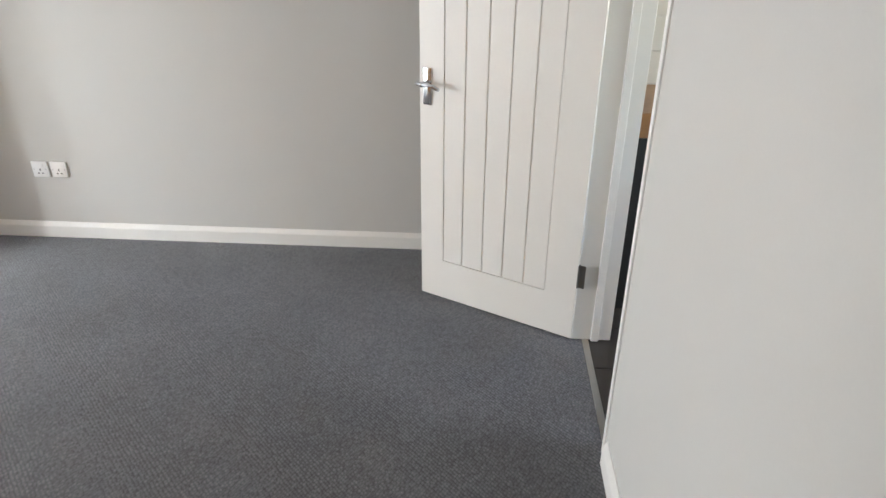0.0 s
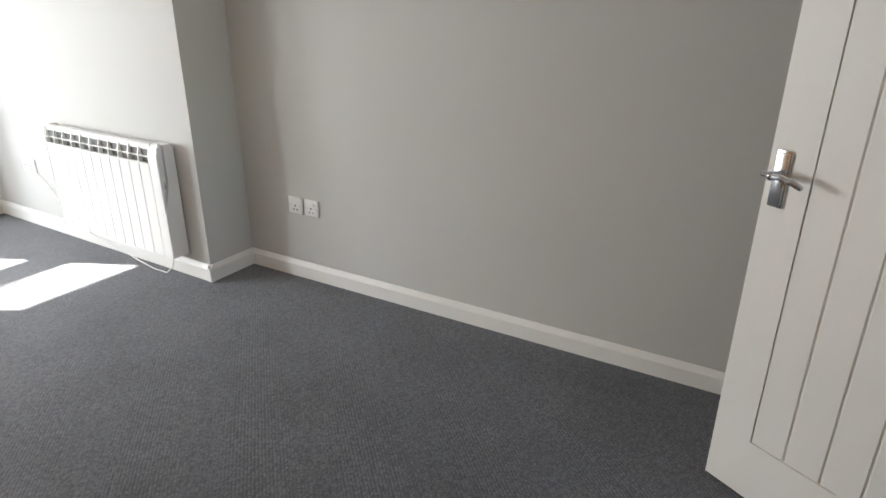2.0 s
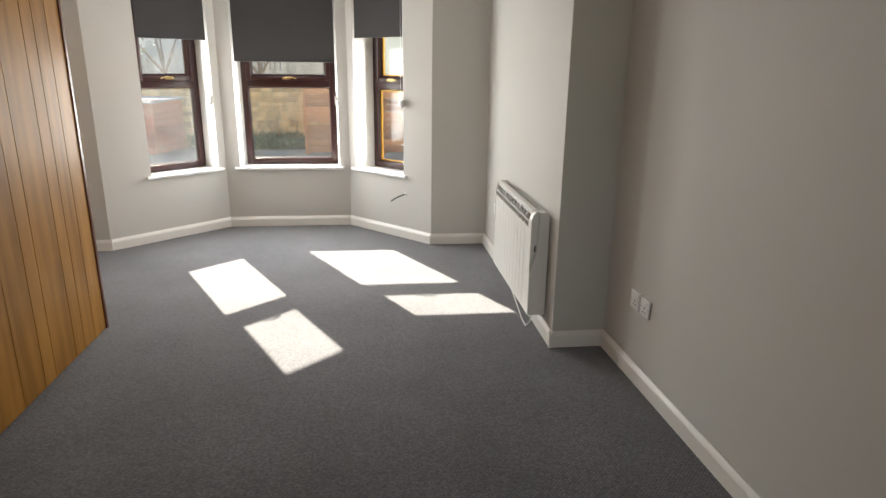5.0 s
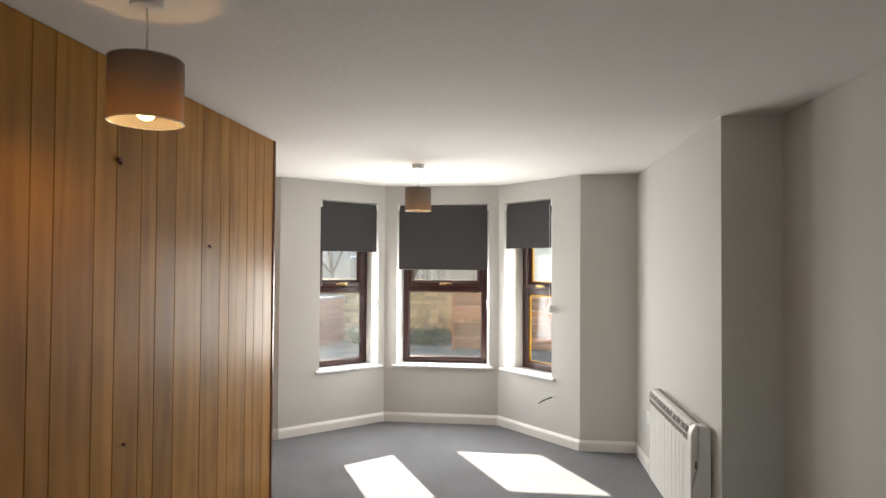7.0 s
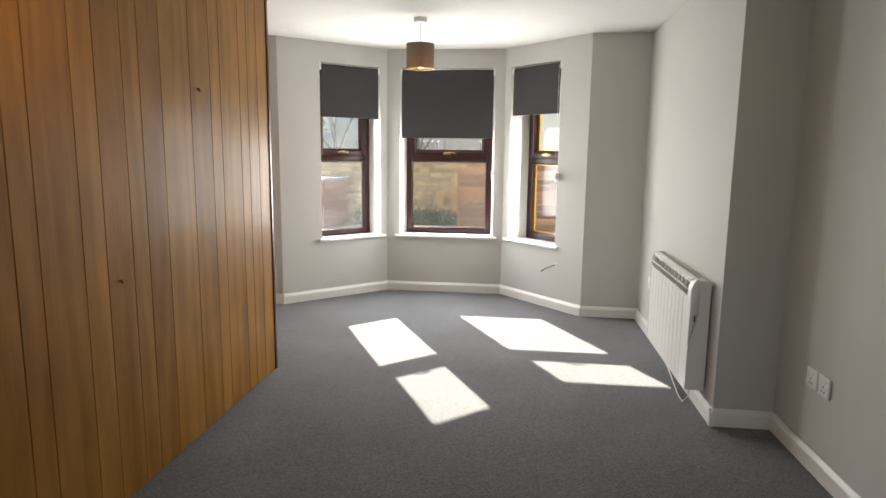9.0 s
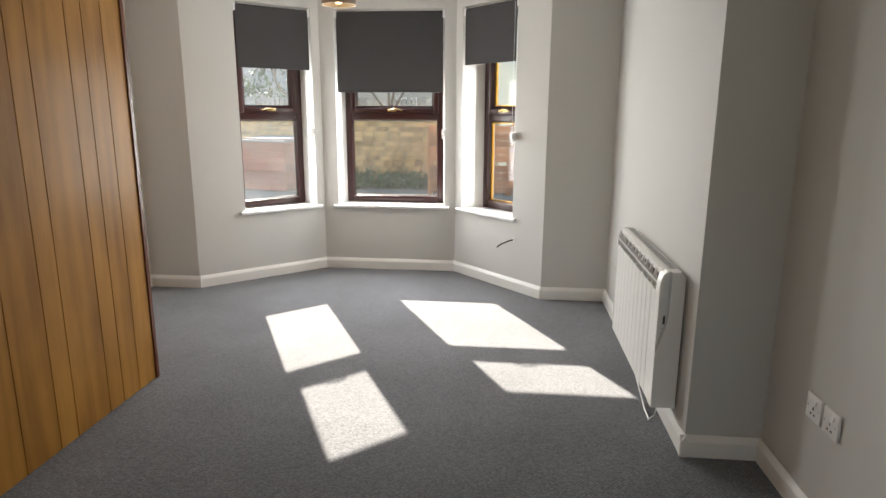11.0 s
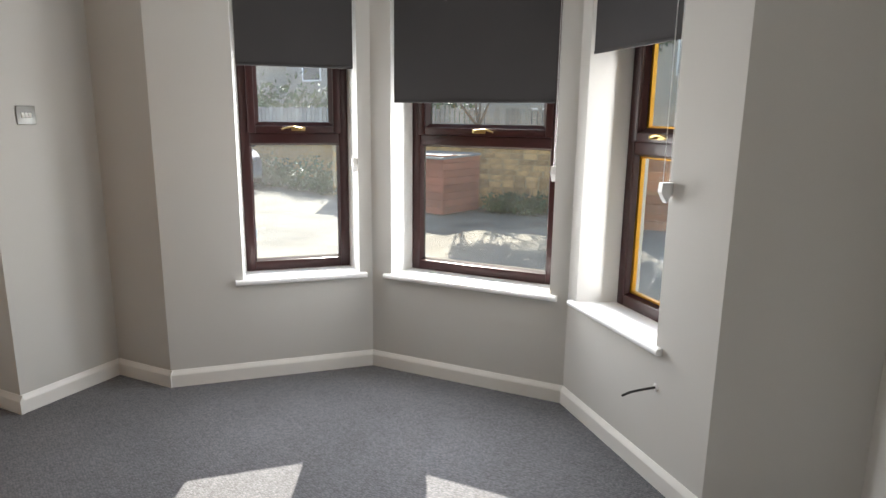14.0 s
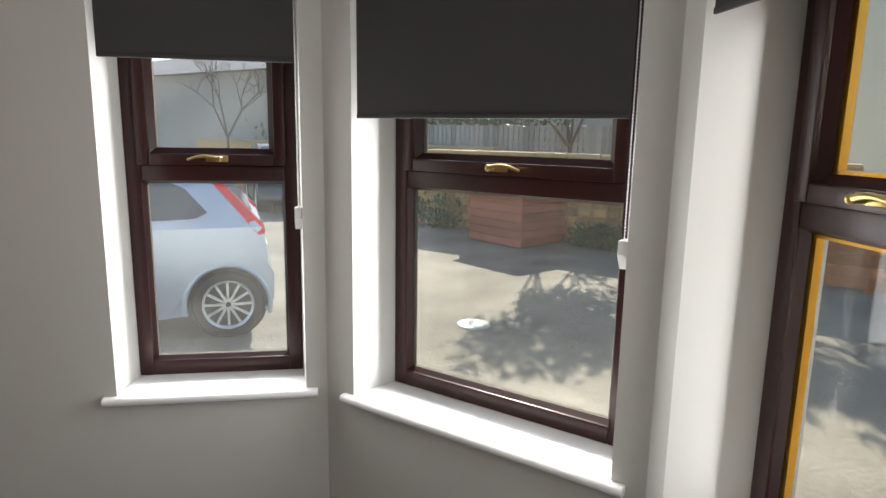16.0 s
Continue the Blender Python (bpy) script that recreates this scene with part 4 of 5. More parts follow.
# ---- pendant lamps ----
def pendant(x, y, watts):
    root = thing("pendant_lamp", "grey fabric drum pendant lamp, lit, hanging from the ceiling", "ceiling lamp", pose(x, y, CEIL), "pendant lamps")
    bm = bmesh.new()
    tube(bm, (0, 0, -0.032), (0, 0, 0), 0.046, 0.050, 28)
    part("ceiling_rose", bm, UPVC, root, "white plastic ceiling rose", True)
    bm = bmesh.new()
    tube(bm, (0, 0, -0.20), (0, 0, -0.03), 0.0035, sides=8)
    part("flex", bm, UPVC, root)
    bm = bmesh.new()
    tube(bm, (0, 0, -0.265), (0, 0, -0.19), 0.019, 0.015, 16)
    part("bulb_holder", bm, UPVC, root, smooth=True)
    R, z0, z1 = 0.100, -0.357, -0.180
    bm = bmesh.new()
    k = 48
    rings = [[bm.verts.new((r * math.cos(2 * math.pi * i / k), r * math.sin(2 * math.pi * i / k), z)) for i in range(k)] for r, z in ((R, z0), (R, z1), (R - 0.0015, z1), (R - 0.0015, z0))]
    for q in range(4):
        for i in range(k):
            bm.faces.new((rings[q][i], rings[q][(i + 1) % k], rings[(q + 1) % 4][(i + 1) % k], rings[(q + 1) % 4][i]))
    shade = part("shade", bm, SHADE, root, "grey fabric drum shade", True)
    for z in (z0 + 0.001, z1 - 0.001):
        bm = bmesh.new()
        wire(bm, [(R * math.cos(2 * math.pi * i / 32), R * math.sin(2 * math.pi * i / 32), z) for i in range(33)], 0.0022, 5)
        part("shade_ring", bm, STEEL, root)
    for i in range(3):
        a = 2 * math.pi * i / 3
        part("shade_arm", tube(bmesh.new(), (0, 0, -0.20), (R * math.cos(a), R * math.sin(a), z1), 0.0015, sides=5), STEEL, root)
    bm = bmesh.new()
    ball(bm, (0, 0, -0.318), 0.030, (1, 1, 1.1), 16, 12)
    tube(bm, (0, 0, -0.29), (0, 0, -0.262), 0.026, 0.014, 14)
    # wide collar added over the bulb to dim its pool on the ceiling
    part("bulb_baffle", tube(bmesh.new(), (0, 0, -0.300), (0, 0, -0.258), 0.029, 0.018, 20), UPVC, root, "white plastic baffle added over the bulb", True)
    bulb = part("bulb", bm, BULB, root, "glowing warm bulb", True)
    bulb.visible_shadow = False
    lamp = bpy.data.lights.new("lamp_light", "POINT")
    lamp.energy, lamp.color, lamp.shadow_soft_size = watts, (1.0, 0.58, 0.24), 0.03
    lo = new("lamp_light", lamp)
    lo.matrix_basis = pose(x, y, CEIL - 0.338)
    return root


pendant(-1.183, 1.013, 0.45)
pendant(-4.267, 1.334, 0.28)


# ---- outdoors ----
GRAVEL = surface("pale_concrete_yard", (0.235, 0.205, 0.155), 0.95, vary=0.75, scale=1.1, fine=26, bump=0.7, depth=0.015)
STONE = surface("warm_stone", (0.42, 0.25, 0.105), 0.9, vary=0.5, scale=9, fine=40, bump=0.6, depth=0.01, per_piece=0.4)
MORTAR = surface("stone_mortar", (0.42, 0.31, 0.17), 0.95, vary=0.2, scale=3, fine=30, bump=0.5, depth=0.008)
FENCE = surface("weathered_orange_timber", (0.42, 0.17, 0.07), 0.8, vary=0.4, scale=5, fine=60, bump=0.3, per_piece=0.6, stretch=(1, 0.2, 1))
BOX_WOOD = surface("red_brown_timber", (0.32, 0.11, 0.065), 0.8, vary=0.35, scale=5, fine=60, bump=0.3, per_piece=0.4)
BRICK = surface("brown_brick", (0.30, 0.15, 0.085), 0.9, vary=0.3, scale=6, fine=50, island=0.5)
RENDER_WALL = surface("cream_render", (0.72, 0.68, 0.55), 0.9, vary=0.06, scale=1, fine=60, bump=0.3)
PEBBLE = surface("grey_pebbledash", (0.36, 0.33, 0.29), 0.95, vary=0.2, scale=0.6, fine=30, bump=0.5)
ROOF = surface("grey_slate_roof", (0.10, 0.10, 0.11), 0.8, vary=0.3, scale=2, fine=20, bump=0.4)
LEAF = surface("shrub_leaf", (0.06, 0.095, 0.035), 0.6, vary=0.5, island=0.7, bump=0.0)
BARK = surface("grey_bark", (0.10, 0.08, 0.065), 0.9, vary=0.3, scale=8, fine=40, bump=0.5)
PALE_FENCE = surface("weathered_pale_boards", (0.30, 0.29, 0.28), 0.85, vary=0.25, scale=4, fine=40, per_piece=0.5)
SILVER = surface("silver_car_paint", (0.46, 0.53, 0.63), 0.28, 0.55, vary=0.04, scale=2, fine=200, bump=0.0, coat=0.6)
NAVY = surface("dark_blue_car_paint", (0.015, 0.018, 0.028), 0.25, 0.2, vary=0.1, bump=0.0, coat=0.6)
# base lifted to blue-grey: part of the sky's reflection sits in the colour
CAR_GLASS = surface("car_glass_with_reflection", (0.07, 0.085, 0.10), 0.05, vary=0.1, bump=0.0)
RED_LENS = surface("red_light_lens", (0.75, 0.02, 0.03), 0.12, vary=0.1, bump=0.0)
ALLOY = surface("silver_alloy", (0.72, 0.72, 0.72), 0.3, 0.6, vary=0.08, bump=0.0)
PLATE = surface("pale_number_plate", (0.75, 0.75, 0.70), 0.4, vary=0.03, bump=0.0)

bm = bmesh.new()
bmesh.ops.create_grid(bm, x_segments=8, y_segments=8, size=600, matrix=Matrix.Translation((0, 0, GROUND)))
structure("ground", bm, GRAVEL, "pale worn concrete yard with sandy patches", "ground")
bm = bmesh.new()
tube(bm, (-8.95, -0.60, GROUND), (-8.95, -0.60, GROUND + 0.012), 0.16, 0.15, 20)
tagged(new("drain_cover", mesh("drain_cover", bm, surface("worn_drain_cover", (0.42, 0.41, 0.37), 0.6, vary=0.08, scale=12, fine=90, bump=0.1))), "round pale drain cover set in the yard", "drain cover")


def hatchback(name, m, paint, label):
    """Small three-door car; x forward from the rear axle, y to its left, z up from the ground."""
    root = thing(name, label, "car", m)
    H, belt = 0.80, 0.95
    def side_y(z):
        return H - (0.02 if z < 0.4 else 0) - max(0, z - belt) * 0.42
    def arch(cx, r=0.335):
        return [(cx + r * math.cos(math.radians(a)), 0.29 + r * math.sin(math.radians(a))) for a in range(-12, 193, 12)]
    low = [(-0.30, 0.24), (-0.375, 0.32), (-0.385, 0.55), (-0.335, 0.64), (-0.325, 0.80), (-0.305, belt), (2.28, belt), (2.75, 0.87), (3.02, 0.78), (3.13, 0.6), (3.14, 0.3), (3.02, 0.2)]
    low += arch(2.45) + [(1.95, 0.2), (0.5, 0.2)] + arch(0.0)
    def shell(outline):
        bm = bmesh.new()
        a = [bm.verts.new((x, side_y(z), z)) for x, z in outline]
        b = [bm.verts.new((x, -side_y(z), z)) for x, z in outline]
        bm.faces.new(a), bm.faces.new(b[::-1])
        for i in range(len(outline)):
            j = (i + 1) % len(outline)
            bm.faces.new((a[i], a[j], b[j], b[i]))
        bmesh.ops.bevel(bm, geom=[e for e in bm.edges if len(e.link_faces) == 2 and abs(e.verts[0].co.y - e.verts[1].co.y) < 0.3 and e.calc_face_angle(0) > 0.7],
                        offset=0.045, segments=3, affect="EDGES", clamp_overlap=True)
        bmesh.ops.triangulate(bm, faces=[f for f in bm.faces if len(f.verts) > 4])
        return bm
    part("body", shell(low), paint, root, smooth=True)
    cabin = [(-0.30, belt - 0.01), (-0.20, 1.05), (0.06, 1.345), (0.30, 1.42), (1.05, 1.45), (1.5, 1.39), (2.26, belt - 0.01)]
    part("cabin", shell(cabin), paint, root, smooth=True)
    for sgn in (1, -1):
        for outline in ([(0.13, 1.075), (0.22, 1.03), (0.92, 1.005), (0.92, 1.345), (0.45, 1.33), (0.30, 1.27)], [(0.98, 1.003), (1.98, 0.985), (1.50, 1.335), (0.98, 1.345)]):
            bm = bmesh.new()
            a = [bm.verts.new((x, sgn * (side_y(z) + 0.004), z)) for x, z in outline]
            b = [bm.verts.new((x, sgn * (side_y(z) - 0.03), z)) for x, z in outline]
            bm.faces.new(a), bm.faces.new(b[::-1])
            for i in range(len(outline)):
                j = (i + 1) % len(outline)
                bm.faces.new((a[i], a[j], b[j], b[i]))
            part("side_window", bm, CAR_GLASS, root, "dark side window, pale reflection put into its colour")
        # slanting tail light up the rear pillar
        bm = bmesh.new()
        ol = [(-0.312, 0.905), (-0.300, 0.965), (-0.215, 1.055), (0.055, 1.348), (0.12, 1.335), (-0.13, 1.04), (-0.215, 0.925), (-0.262, 0.885)]
        a = [bm.verts.new((x - 0.012, sgn * (side_y(z) + 0.006), z)) for x, z in ol]
        b = [bm.verts.new((x - 0.012, sgn * (side_y(z) - 0.12), z)) for x, z in ol]
        bm.faces.new(a), bm.faces.new(b[::-1])
        for i in range(len(ol)):
            j = (i + 1) % len(ol)
            bm.faces.new((a[i], a[j], b[j], b[i]))
        part("tail_light", bm, RED_LENS, root, "tall red tail light")
        bm = bmesh.new()
        box(bm, 0.62, 1.85, sgn * (H - 0.005), sgn * (H + 0.012), 0.56, 0.62, bevel=0.005)
        part("rubbing_strip", bm, DARK, root)
        bm = bmesh.new()
        box(bm, 0.945, 0.951, sgn * (H - 0.005), sgn * (H + 0.0015), 0.30, belt)
        part("door_seam", bm, BLACK, root)
        bm = bmesh.new()
        tube(bm, (0.02, sgn * (H - 0.004), 0.80), (0.02, sgn * (H + 0.002), 0.80), 0.075, sides=20)
        part("fuel_flap", bm, paint, root, smooth=True)
        bm = bmesh.new()
        box(bm, 1.02, 1.20, sgn * (H - 0.01), sgn * (H + 0.028), 0.80, 0.835, bevel=0.01)
        part("door_handle", bm, paint, root, smooth=True)
        bm = bmesh.new()
        ball(bm, (1.95, sgn * 0.90, 1.02), 0.09, (0.6, 1, 0.75))
        part("mirror", bm, paint, root, smooth=True)
        for cx in (0.0, 2.45):
            # flared lip over the wheel
            bm = bmesh.new()
            pts = arch(cx, 0.345)
            wire(bm, [(x, sgn * (H - 0.012), z) for x, z in pts], 0.022, 8)
            part("arch_lip", bm, paint, root, smooth=True)
            bm = bmesh.new()
            tube(bm, (cx, sgn * 0.45, 0.30), (cx, sgn * 0.70, 0.30), 0.33, sides=24)
            part("wheel_well", bm, BLACK, root)
            y0, y1 = sgn * 0.60, sgn * 0.785
            wheel = part("wheel", tube(bmesh.new(), (cx, sgn * 0.71, 0.29), (cx, sgn * 0.735, 0.29), 0.195, sides=28), DARK, root)
            bm = bmesh.new()
            prof = [(0.205, y0), (0.275, y0), (0.29, y0 + sgn * 0.03), (0.29, y1 - sgn * 0.03), (0.272, y1 - sgn * 0.003), (0.212, y1)]
            k = 36
            rings = [[bm.verts.new((cx + r * math.cos(2 * math.pi * i / k), y, 0.29 + r * math.sin(2 * math.pi * i / k))) for i in range(k)] for r, y in prof]
            for q in range(len(prof)):
                for i in range(k):
                    bm.faces.new((rings[q][i], rings[q][(i + 1) % k], rings[(q + 1) % len(prof)][(i + 1) % k], rings[(q + 1) % len(prof)][i]))
            part("tyre", bm, BLACK, wheel, "black rubber tyre", True)
            bm = bmesh.new()
            prof = [(0.198, y1 - sgn * 0.07), (0.214, y1 - sgn * 0.004), (0.208, y1 + sgn * 0.002), (0.190, y1 - sgn * 0.012)]
            rings = [[bm.verts.new((cx + r * math.cos(2 * math.pi * i / k), y, 0.29 + r * math.sin(2 * math.pi * i / k))) for i in range(k)] for r, y in prof]
            for q in range(len(prof)):
                for i in range(k):
                    bm.faces.new((rings[q][i], rings[q][(i + 1) % k], rings[(q + 1) % len(prof)][(i + 1) % k], rings[(q + 1) % len(prof)][i]))
            tube(bm, (cx, y1 - sgn * 0.06, 0.29), (cx, y1 - sgn * 0.012, 0.29), 0.052, 0.045, 16)
            for i in range(12):
                a = 2 * math.pi * i / 12
                mm = Matrix.Translation((cx, y1 - sgn * 0.028, 0.29)) @ Matrix.Rotation(a, 4, "Y")
                box(bm, 0.03, 0.197, -0.012, 0.012, -0.0105, 0.0105, mm)
            part("rim", bm, ALLOY, wheel, "silver twelve-spoke alloy rim", True)
            part("hub_cap", tube(bmesh.new(), (cx, y1 - sgn * 0.014, 0.29), (cx, y1 - sgn * 0.006, 0.29), 0.024, 0.020, 14), DARK, wheel)
    bm = bmesh.new()
    prism(bm, [(-0.225, 1.065), (0.045, 1.355), (0.065, 1.34), (-0.205, 1.05)], -0.56, 0.56, axis="y")
    part("rear_window", bm, CAR_GLASS, root)
    bm = bmesh.new()
    prism(bm, [(1.56, 1.375), (2.22, 0.985), (2.20, 0.965), (1.54, 1.355)], -0.56, 0.56, axis="y")
    part("windscreen", bm, CAR_GLASS, root)
    for x0, x1 in ((-0.352, -0.338), (3.13, 3.15)):
        bm = bmesh.new()
        box(bm, x0 - 0.012, x1, -0.26, 0.26, 0.60 if x0 < 0 else 0.42, 0.71 if x0 < 0 else 0.53, bevel=0.004)
        plate = part("number_plate", bm, PLATE, root, "pale number plate")
        xx = x0 - 0.014 if x0 < 0 else x1 + 0.001
        for k in range(7):
            yc = -0.21 + k * 0.065 + (0.02 if k > 3 else 0)
            part("character_bar", box(bmesh.new(), xx, xx + 0.002, yc, yc + 0.045, 0.62 if x0 < 0 else 0.44, 0.69 if x0 < 0 else 0.51), DARK, plate)
    for sgn in (1, -1):
        bm = bmesh.new()
        ball(bm, (3.02, sgn * 0.58, 0.68), 0.12, (0.7, 1.4, 0.8))
        part("headlight", bm, CAR_GLASS, root, smooth=True)
    return root


CAR_AT = (-7.83, -2.69)
hatchback("silver_hatchback", pose(*CAR_AT, GROUND, 0, 0, -36.9), SILVER, "silver small hatchback parked in the yard outside")
hatchback("dark_hatchback", pose(-15.1, -10.3, GROUND, 0, 0, 56.0), NAVY, "dark small hatchback parked at the far side of the yard")

# boundary wall: rubble stones below, coursed blocks above
WX, W_TOP = -14.0, 1.12
rng = random.Random(4)
bm = bmesh.new()
FX, Y_TURN = -16.7, -5.3
box(bm, WX - 0.35, WX, Y_TURN, 2.2, GROUND, W_TOP - 0.03)
box(bm, FX - 0.35, WX - 0.35, Y_TURN, Y_TURN + 0.3, GROUND, W_TOP - 0.03)
box(bm, FX - 0.35, FX, -16.0, Y_TURN, GROUND, W_TOP - 0.03)
boundary = structure("wall_boundary", bm, MORTAR, "old stone boundary wall, rubble below and coursed blocks above", "stone wall")
bm = bmesh.new()
for k in range(31):
    y0 = -16.0 + k * 0.587
    cx = WX if y0 > Y_TURN else FX
    box(bm, cx - 0.40, cx + 0.05, y0, y0 + 0.575, W_TOP - 0.035, W_TOP + 0.02 + rng.uniform(-0.008, 0.008), bevel=0.008)
part("coping", bm, MORTAR, boundary, "weathered coping stones")


def stone_mesh(w, h, d, rough):
    bm = bmesh.new()
    box(bm, -0.06, d, 0, w, 0, h)
    for v in bm.verts:
        v.co += Vector((rng.uniform(-0.4, 0.4) * d if v.co.x > 0 else 0, rng.uniform(-rough, rough) * w, rng.uniform(-rough, rough) * h))
    bmesh.ops.bevel(bm, geom=list(bm.edges), offset=min(w, h) * 0.09, segments=1, affect="EDGES")
    return mesh("stone", bm, STONE)


RUBBLE = [stone_mesh(rng.uniform(0.15, 0.26), rng.uniform(0.10, 0.15), 0.03, 0.14) for _ in range(12)]
BLOCK = [stone_mesh(rng.uniform(0.21, 0.30), 0.094, 0.012, 0.03) for _ in range(10)]
z = GROUND + 0.02
while z < W_TOP - 0.10:
    rubble = z < 0.17
    y = -4.4 - rng.uniform(0, 0.2)
    while y < 1.5:
        me = rng.choice(RUBBLE if rubble else BLOCK)
        w = max(v.co.y for v in me.vertices)
        part("stone", me, STONE, boundary, m=pose(WX, y, z))
        y += w + (0.012 if not rubble else 0.004)
    z += 0.135 if rubble else 0.104
far = bmesh.new()
z = GROUND + 0.02
while z < W_TOP - 0.10:
    y = -16.0
    while y < -4.7:
        w = rng.uniform(0.2, 0.32)
        cx = WX if y > Y_TURN else FX
        box(far, cx - 0.05, cx + 0.014 + rng.uniform(0, 0.012), y, y + w - 0.014, z, z + (0.122 if z < 0.17 else 0.092))
        y += w
    z += 0.135 if z < 0.17 else 0.104
tagged(part("far_stones", far, STONE, boundary), kind="stuff")


def timber_fence():
    root = thing("timber_fence", "orange-brown horizontal board fence with posts", "fence", pose(-12.8, 0.82, GROUND))
    for k in range(4):
        bm = bmesh.new()
        box(bm, -0.05, 0.05, k * 1.55, k * 1.55 + 0.10, 0, 1.36, bevel=0.006)
        part("post", bm, FENCE, root)
    boards = {}
    for k in range(3):
        z = 0.05
        for r in range(10):
            h = (0.14, 0.12, 0.15)[r % 3]
            if r == 4 and k == 0:
                z += 0.06
                continue
            key = h
            if key not in boards:
                bm = bmesh.new()
                box(bm, 0.0, 0.022, 0.0, 1.54, 0.0, h - 0.008, bevel=0.003)
                boards[key] = mesh("board", bm, FENCE)
            part("board", boards[key], FENCE, root, m=pose(0.052 + 0.006 * (r % 2), k * 1.55 + 0.05, z))
            z += h
    return root


timber_fence()


def bin_store():
    root = thing("timber_bin_store", "red-brown slatted timber bin store by the wall", "bin store", pose(-12.70, -2.06, GROUND, 0, 0, -14.5))
    D, L, H = 1.08, 1.16, 1.03        # local -x is its depth, -y its length
    bm = bmesh.new()
    box(bm, -D + 0.02, -0.02, -L + 0.02, -0.02, 0.02, H - 0.06)
    part("carcass", bm, BOX_WOOD, root)
    for k in range(8):
        z0 = 0.02 + k * 0.132
        bm = bmesh.new()
        box(bm, -0.02, 0.004, -L, 0, z0, z0 + 0.122, bevel=0.004)
        part("slat", bm, BOX_WOOD, root)
        bm = bmesh.new()
        box(bm, -D, 0, -0.02, 0.006, z0, z0 + 0.122, bevel=0.004)
        part("slat", bm, BOX_WOOD, root)
    bm = bmesh.new()
    box(bm, -D - 0.03, 0.04, -L - 0.03, 0.04, H - 0.03, H + 0.01, Matrix.Rotation(radians(2), 4, "Y"), bevel=0.006)
    part("lid", bm, PALE_FENCE, root, "weathered grey lid")
    return root


bin_store()


def rendered_house():
    root = thing("rendered_house", "cream rendered house beyond the fence with brick corner", "house", pose(-15.9, 1.50, GROUND))
    bm = bmesh.new()
    box(bm, -6, 0, 0.0, 9.0, 0, 5.2)
    part("wall", bm, RENDER_WALL, root)
    bm = bmesh.new()
    for k in range(68):
        w = 0.44 + 0.02 * (k % 2)
        box(bm, 0.0, 0.014, -0.02, w, k * 0.076 + 0.004, k * 0.076 + 0.072)
    part("brick_quoin", bm, BRICK, root, "brown brick corner")
    bm = bmesh.new()
    prism(bm, [(-6.3, 5.2), (0.35, 5.2), (-3.0, 7.4)], -0.3, 9.3, axis="y")
    part("roof", bm, ROOF, root)
    bm = bmesh.new()
    box(bm, 0.001, 0.03, 3.2, 4.3, 2.9, 4.1)
    win = part("window", bm, UPVC, root)
    bm = bmesh.new()
    box(bm, 0.028, 0.036, 3.27, 4.23, 2.97, 4.03)
    part("pane", bm, CAR_GLASS, win)
    bm = bmesh.new()
    tube(bm, (0.08, 0, 5.15), (0.08, 9.0, 5.15), 0.06, sides=10)
    part("gutter", bm, UPVC, root)
    return root


rendered_house()


def far_house():
    root = thing("terraced_house", "plain brown house across the lane", "house", pose(-26.0, -19.0, GROUND))
    bm = bmesh.new()
    box(bm, -6, 0, 0.0, 21.5, 0, 5.0)
    part("wall", bm, PEBBLE, root)
    bm = bmesh.new()
    prism(bm, [(-6.3, 5.0), (0.35, 5.0), (-3.0, 7.6)], -0.3, 21.8, axis="y")
    part("roof", bm, ROOF, root)
    for k in range(8):
        for z0 in (0.9, 3.2):
            bm = bmesh.new()
            box(bm, -0.1, 0.03, 1.2 + k * 2.6, 2.2 + k * 2.6, z0, z0 + 1.2)
            w = part("window", bm, UPVC, root)
            bm = bmesh.new()
            box(bm, 0.0, 0.036, 1.27 + k * 2.6, 2.13 + k * 2.6, z0 + 0.07, z0 + 1.13)
            part("pane", bm, CAR_GLASS, w)
    return root


far_house()


def slat_fence():
    root = thing("slatted_fence", "weathered grey upright slat fence behind the wall", "fence", pose(-17.3, -12.0, GROUND))
    bm = bmesh.new()
    box(bm, -0.01, 0.012, 0, 0.11, 0, 1.95, bevel=0.003)
    me = mesh("slat", bm, PALE_FENCE)
    for k in range(105):
        part("slat", me, PALE_FENCE, root, m=pose(0.03, k * 0.133, 0.02 * math.sin(k * 2.3)))
    for z0 in (0.4, 1.5):
        bm = bmesh.new()
        box(bm, -0.05, 0.015, 0, 14.0, z0, z0 + 0.09)
        part("rail", bm, PALE_FENCE, root)
    return root


slat_fence()


def long_outbuilding():
    root = thing("stone_outbuilding", "long grey rendered building behind the yard", "building", pose(-17.8, -21.5, GROUND, 0, 0, 0))
    bm = bmesh.new()
    box(bm, -5, 0, -8.0, 8.0, 0, 3.6)
    part("wall", bm, PEBBLE, root)
    bm = bmesh.new()
    prism(bm, [(-5.4, 3.6), (0.4, 3.6), (-2.5, 4.6)], -8.2, 8.2, axis="y")
    part("roof", bm, ROOF, root)
    return root


long_outbuilding()


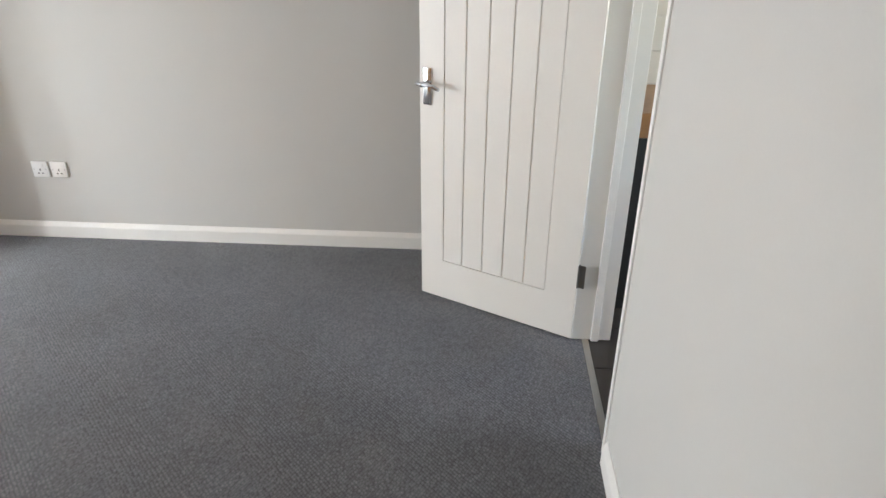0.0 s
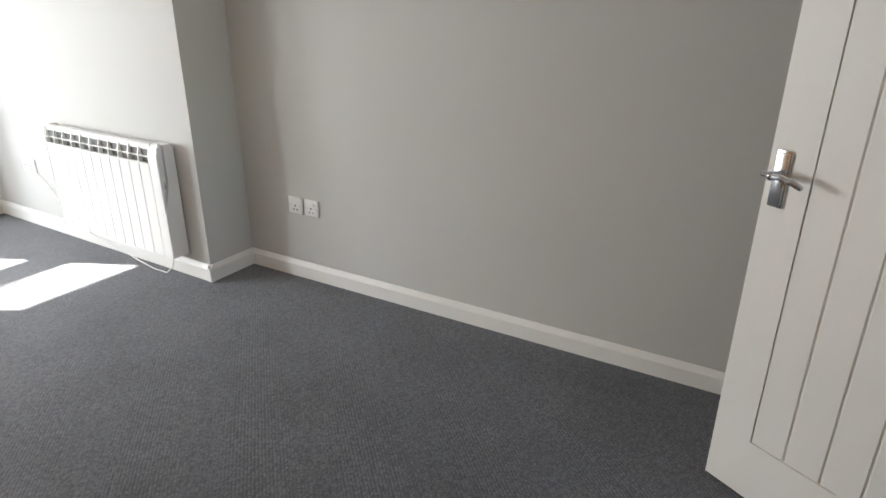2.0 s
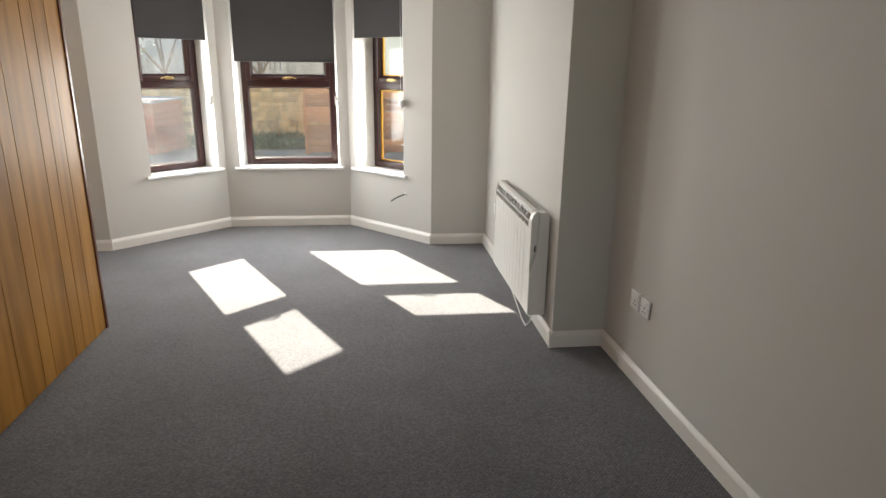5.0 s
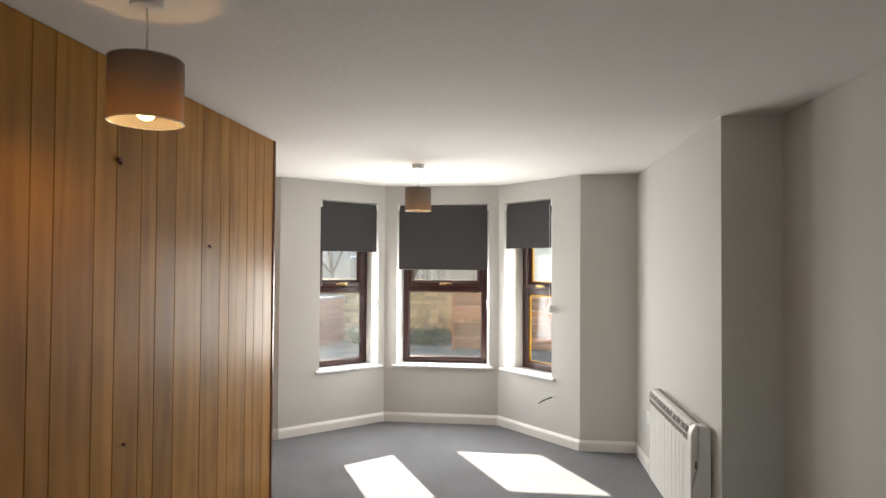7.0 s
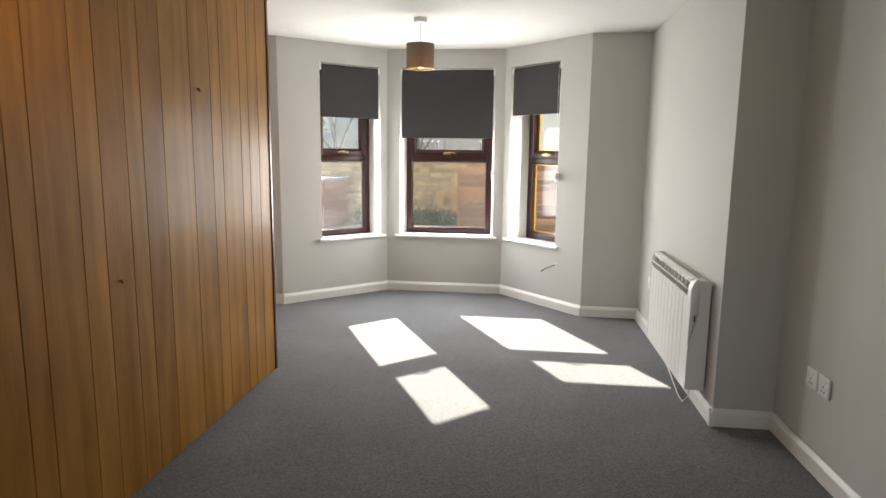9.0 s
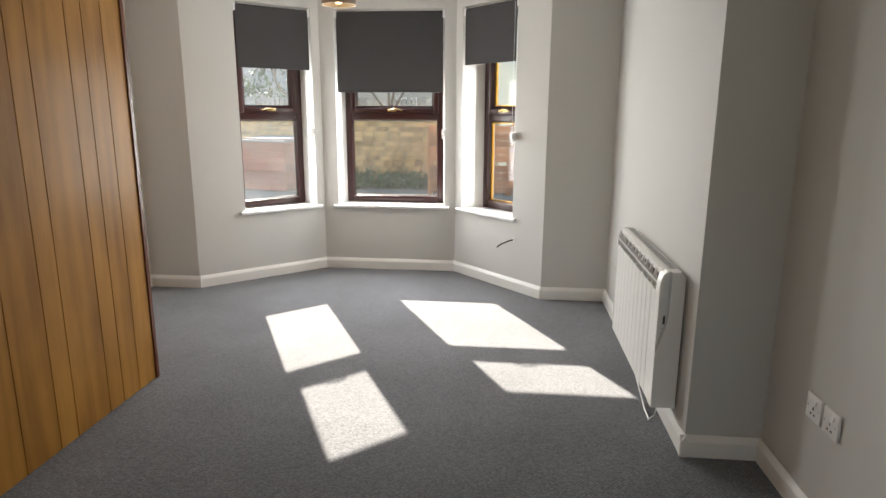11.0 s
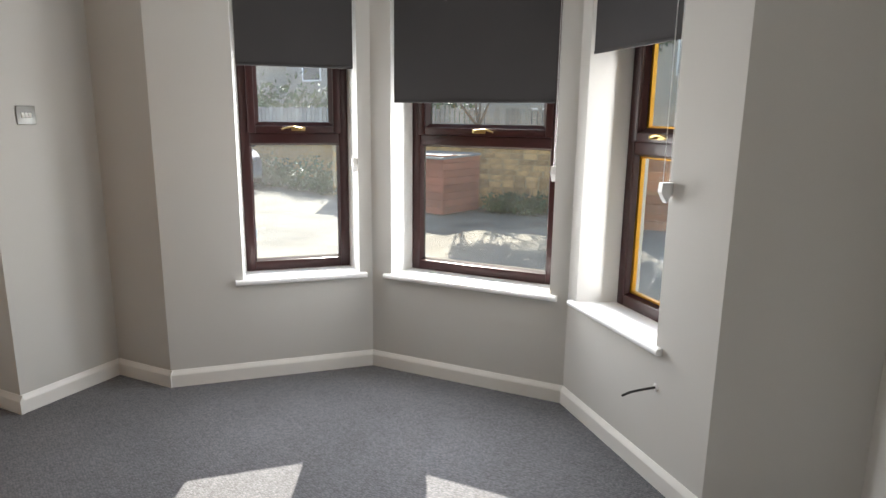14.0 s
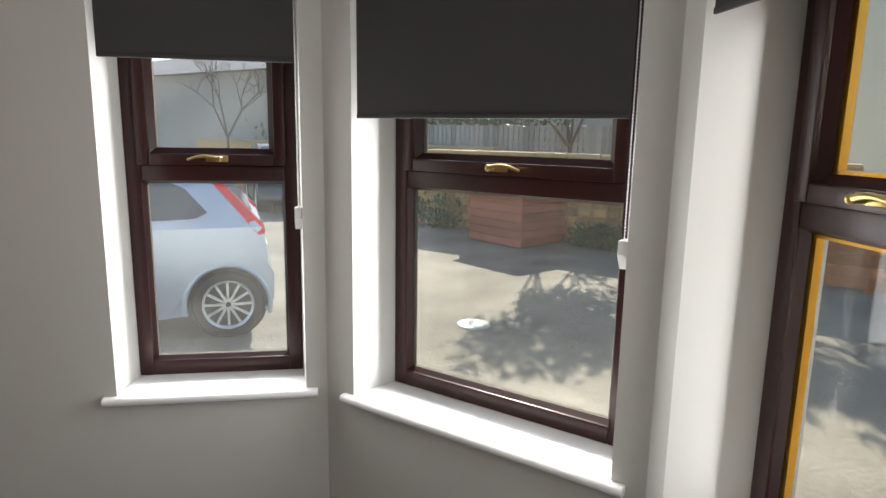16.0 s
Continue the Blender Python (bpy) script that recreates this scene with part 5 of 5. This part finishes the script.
def leaf_clump(bm, c, r, n, size, rg, flat=1.0):
    for _ in range(n):
        d = Vector((rg.gauss(0, 1), rg.gauss(0, 1), rg.gauss(0, 1) * flat))
        p = Vector(c) + d.normalized() * r * rg.uniform(0.25, 1.0) ** 0.6
        s = size * rg.uniform(0.6, 1.3)
        m = Matrix.Translation(p) @ Euler((rg.uniform(0, 6.3), rg.uniform(0, 6.3), rg.uniform(0, 6.3))).to_matrix().to_4x4()
        vs = [bm.verts.new(m @ Vector(q)) for q in ((-s, 0, 0), (0, -s * 0.45, 0.1 * s), (s, 0, 0), (0, s * 0.45, 0.1 * s))]
        bm.faces.new(vs)


def shrubs(name, y0, y1, x, top, label, n=900, seed=1, leaf=0.055, slant=0.0):
    rg = random.Random(seed)
    bm = bmesh.new()
    for _ in range(n // 30):
        y = rg.uniform(y0, y1)
        h = top * rg.uniform(0.35, 1.0)
        lean = slant * (y1 - y) / (y1 - y0)
        leaf_clump(bm, (x + lean + rg.uniform(-0.25, 0.25), y, GROUND + h * 0.55), h * 0.55, 30, leaf, rg)
    tagged(new(name, mesh(name, bm, LEAF)), label, "plants", kind="stuff")


shrubs("ivy", -1.6, 0.9, -13.7, 0.40, "low green weeds growing along the wall", 4200, 1, 0.04)
shrubs("hedge", -11.0, -4.0, -13.6, 0.8, "straggly hedge along the far wall", 5400, 2, slant=-2.6)
shrubs("evergreen_bush", -14.0, -4.5, -18.9, 3.0, "tall evergreen bushes behind the wall", 15000, 3, 0.12)


def tree(name, at, height, spread, leaves, seed, label):
    rg = random.Random(seed)
    root = thing(name, label, "tree", pose(at[0], at[1], GROUND))
    wood, tips = bmesh.new(), []
    def grow(p, d, length, r, level):
        q = p + d * length
        tube(wood, p, q, r, r * 0.68, 7 if level < 2 else 5)
        if level >= 4 or r < 0.006:
            tips.append(q)
            return
        for _ in range(3 if level else 4):
            a = Vector((rg.gauss(0, 1), rg.gauss(0, 1), rg.uniform(0.0, 0.9))).normalized()
            grow(q, (d * 0.75 + a * spread).normalized(), length * rg.uniform(0.6, 0.82), r * 0.62, level + 1)
    grow(Vector((0, 0, 0)), Vector((0.05, 0.02, 1)).normalized(), height * 0.36, height * 0.013, 0)
    part("trunk", wood, BARK, root)
    if leaves:
        bm = bmesh.new()
        for t in tips:
            leaf_clump(bm, t, 0.28, leaves, 0.06, rg)
        tagged(part("crown", bm, LEAF, root, "sparse small green leaves"), kind="stuff")
    return root


tree("shade_tree", (-15.9, -2.7), 4.2, 0.75, 48, 7, "small sparse-leaved tree behind the stone wall")
# added, not itself seen: its crown throws dappled shade on the yard
tree("shade_tree", (-15.5, -0.45), 4.1, 0.85, 90, 21, "small leafy tree added behind the timber fence to shade the yard")
tree("bare_tree", (-16.0, -13.4), 4.2, 0.7, 0, 12, "small bare winter tree in front of the long building")
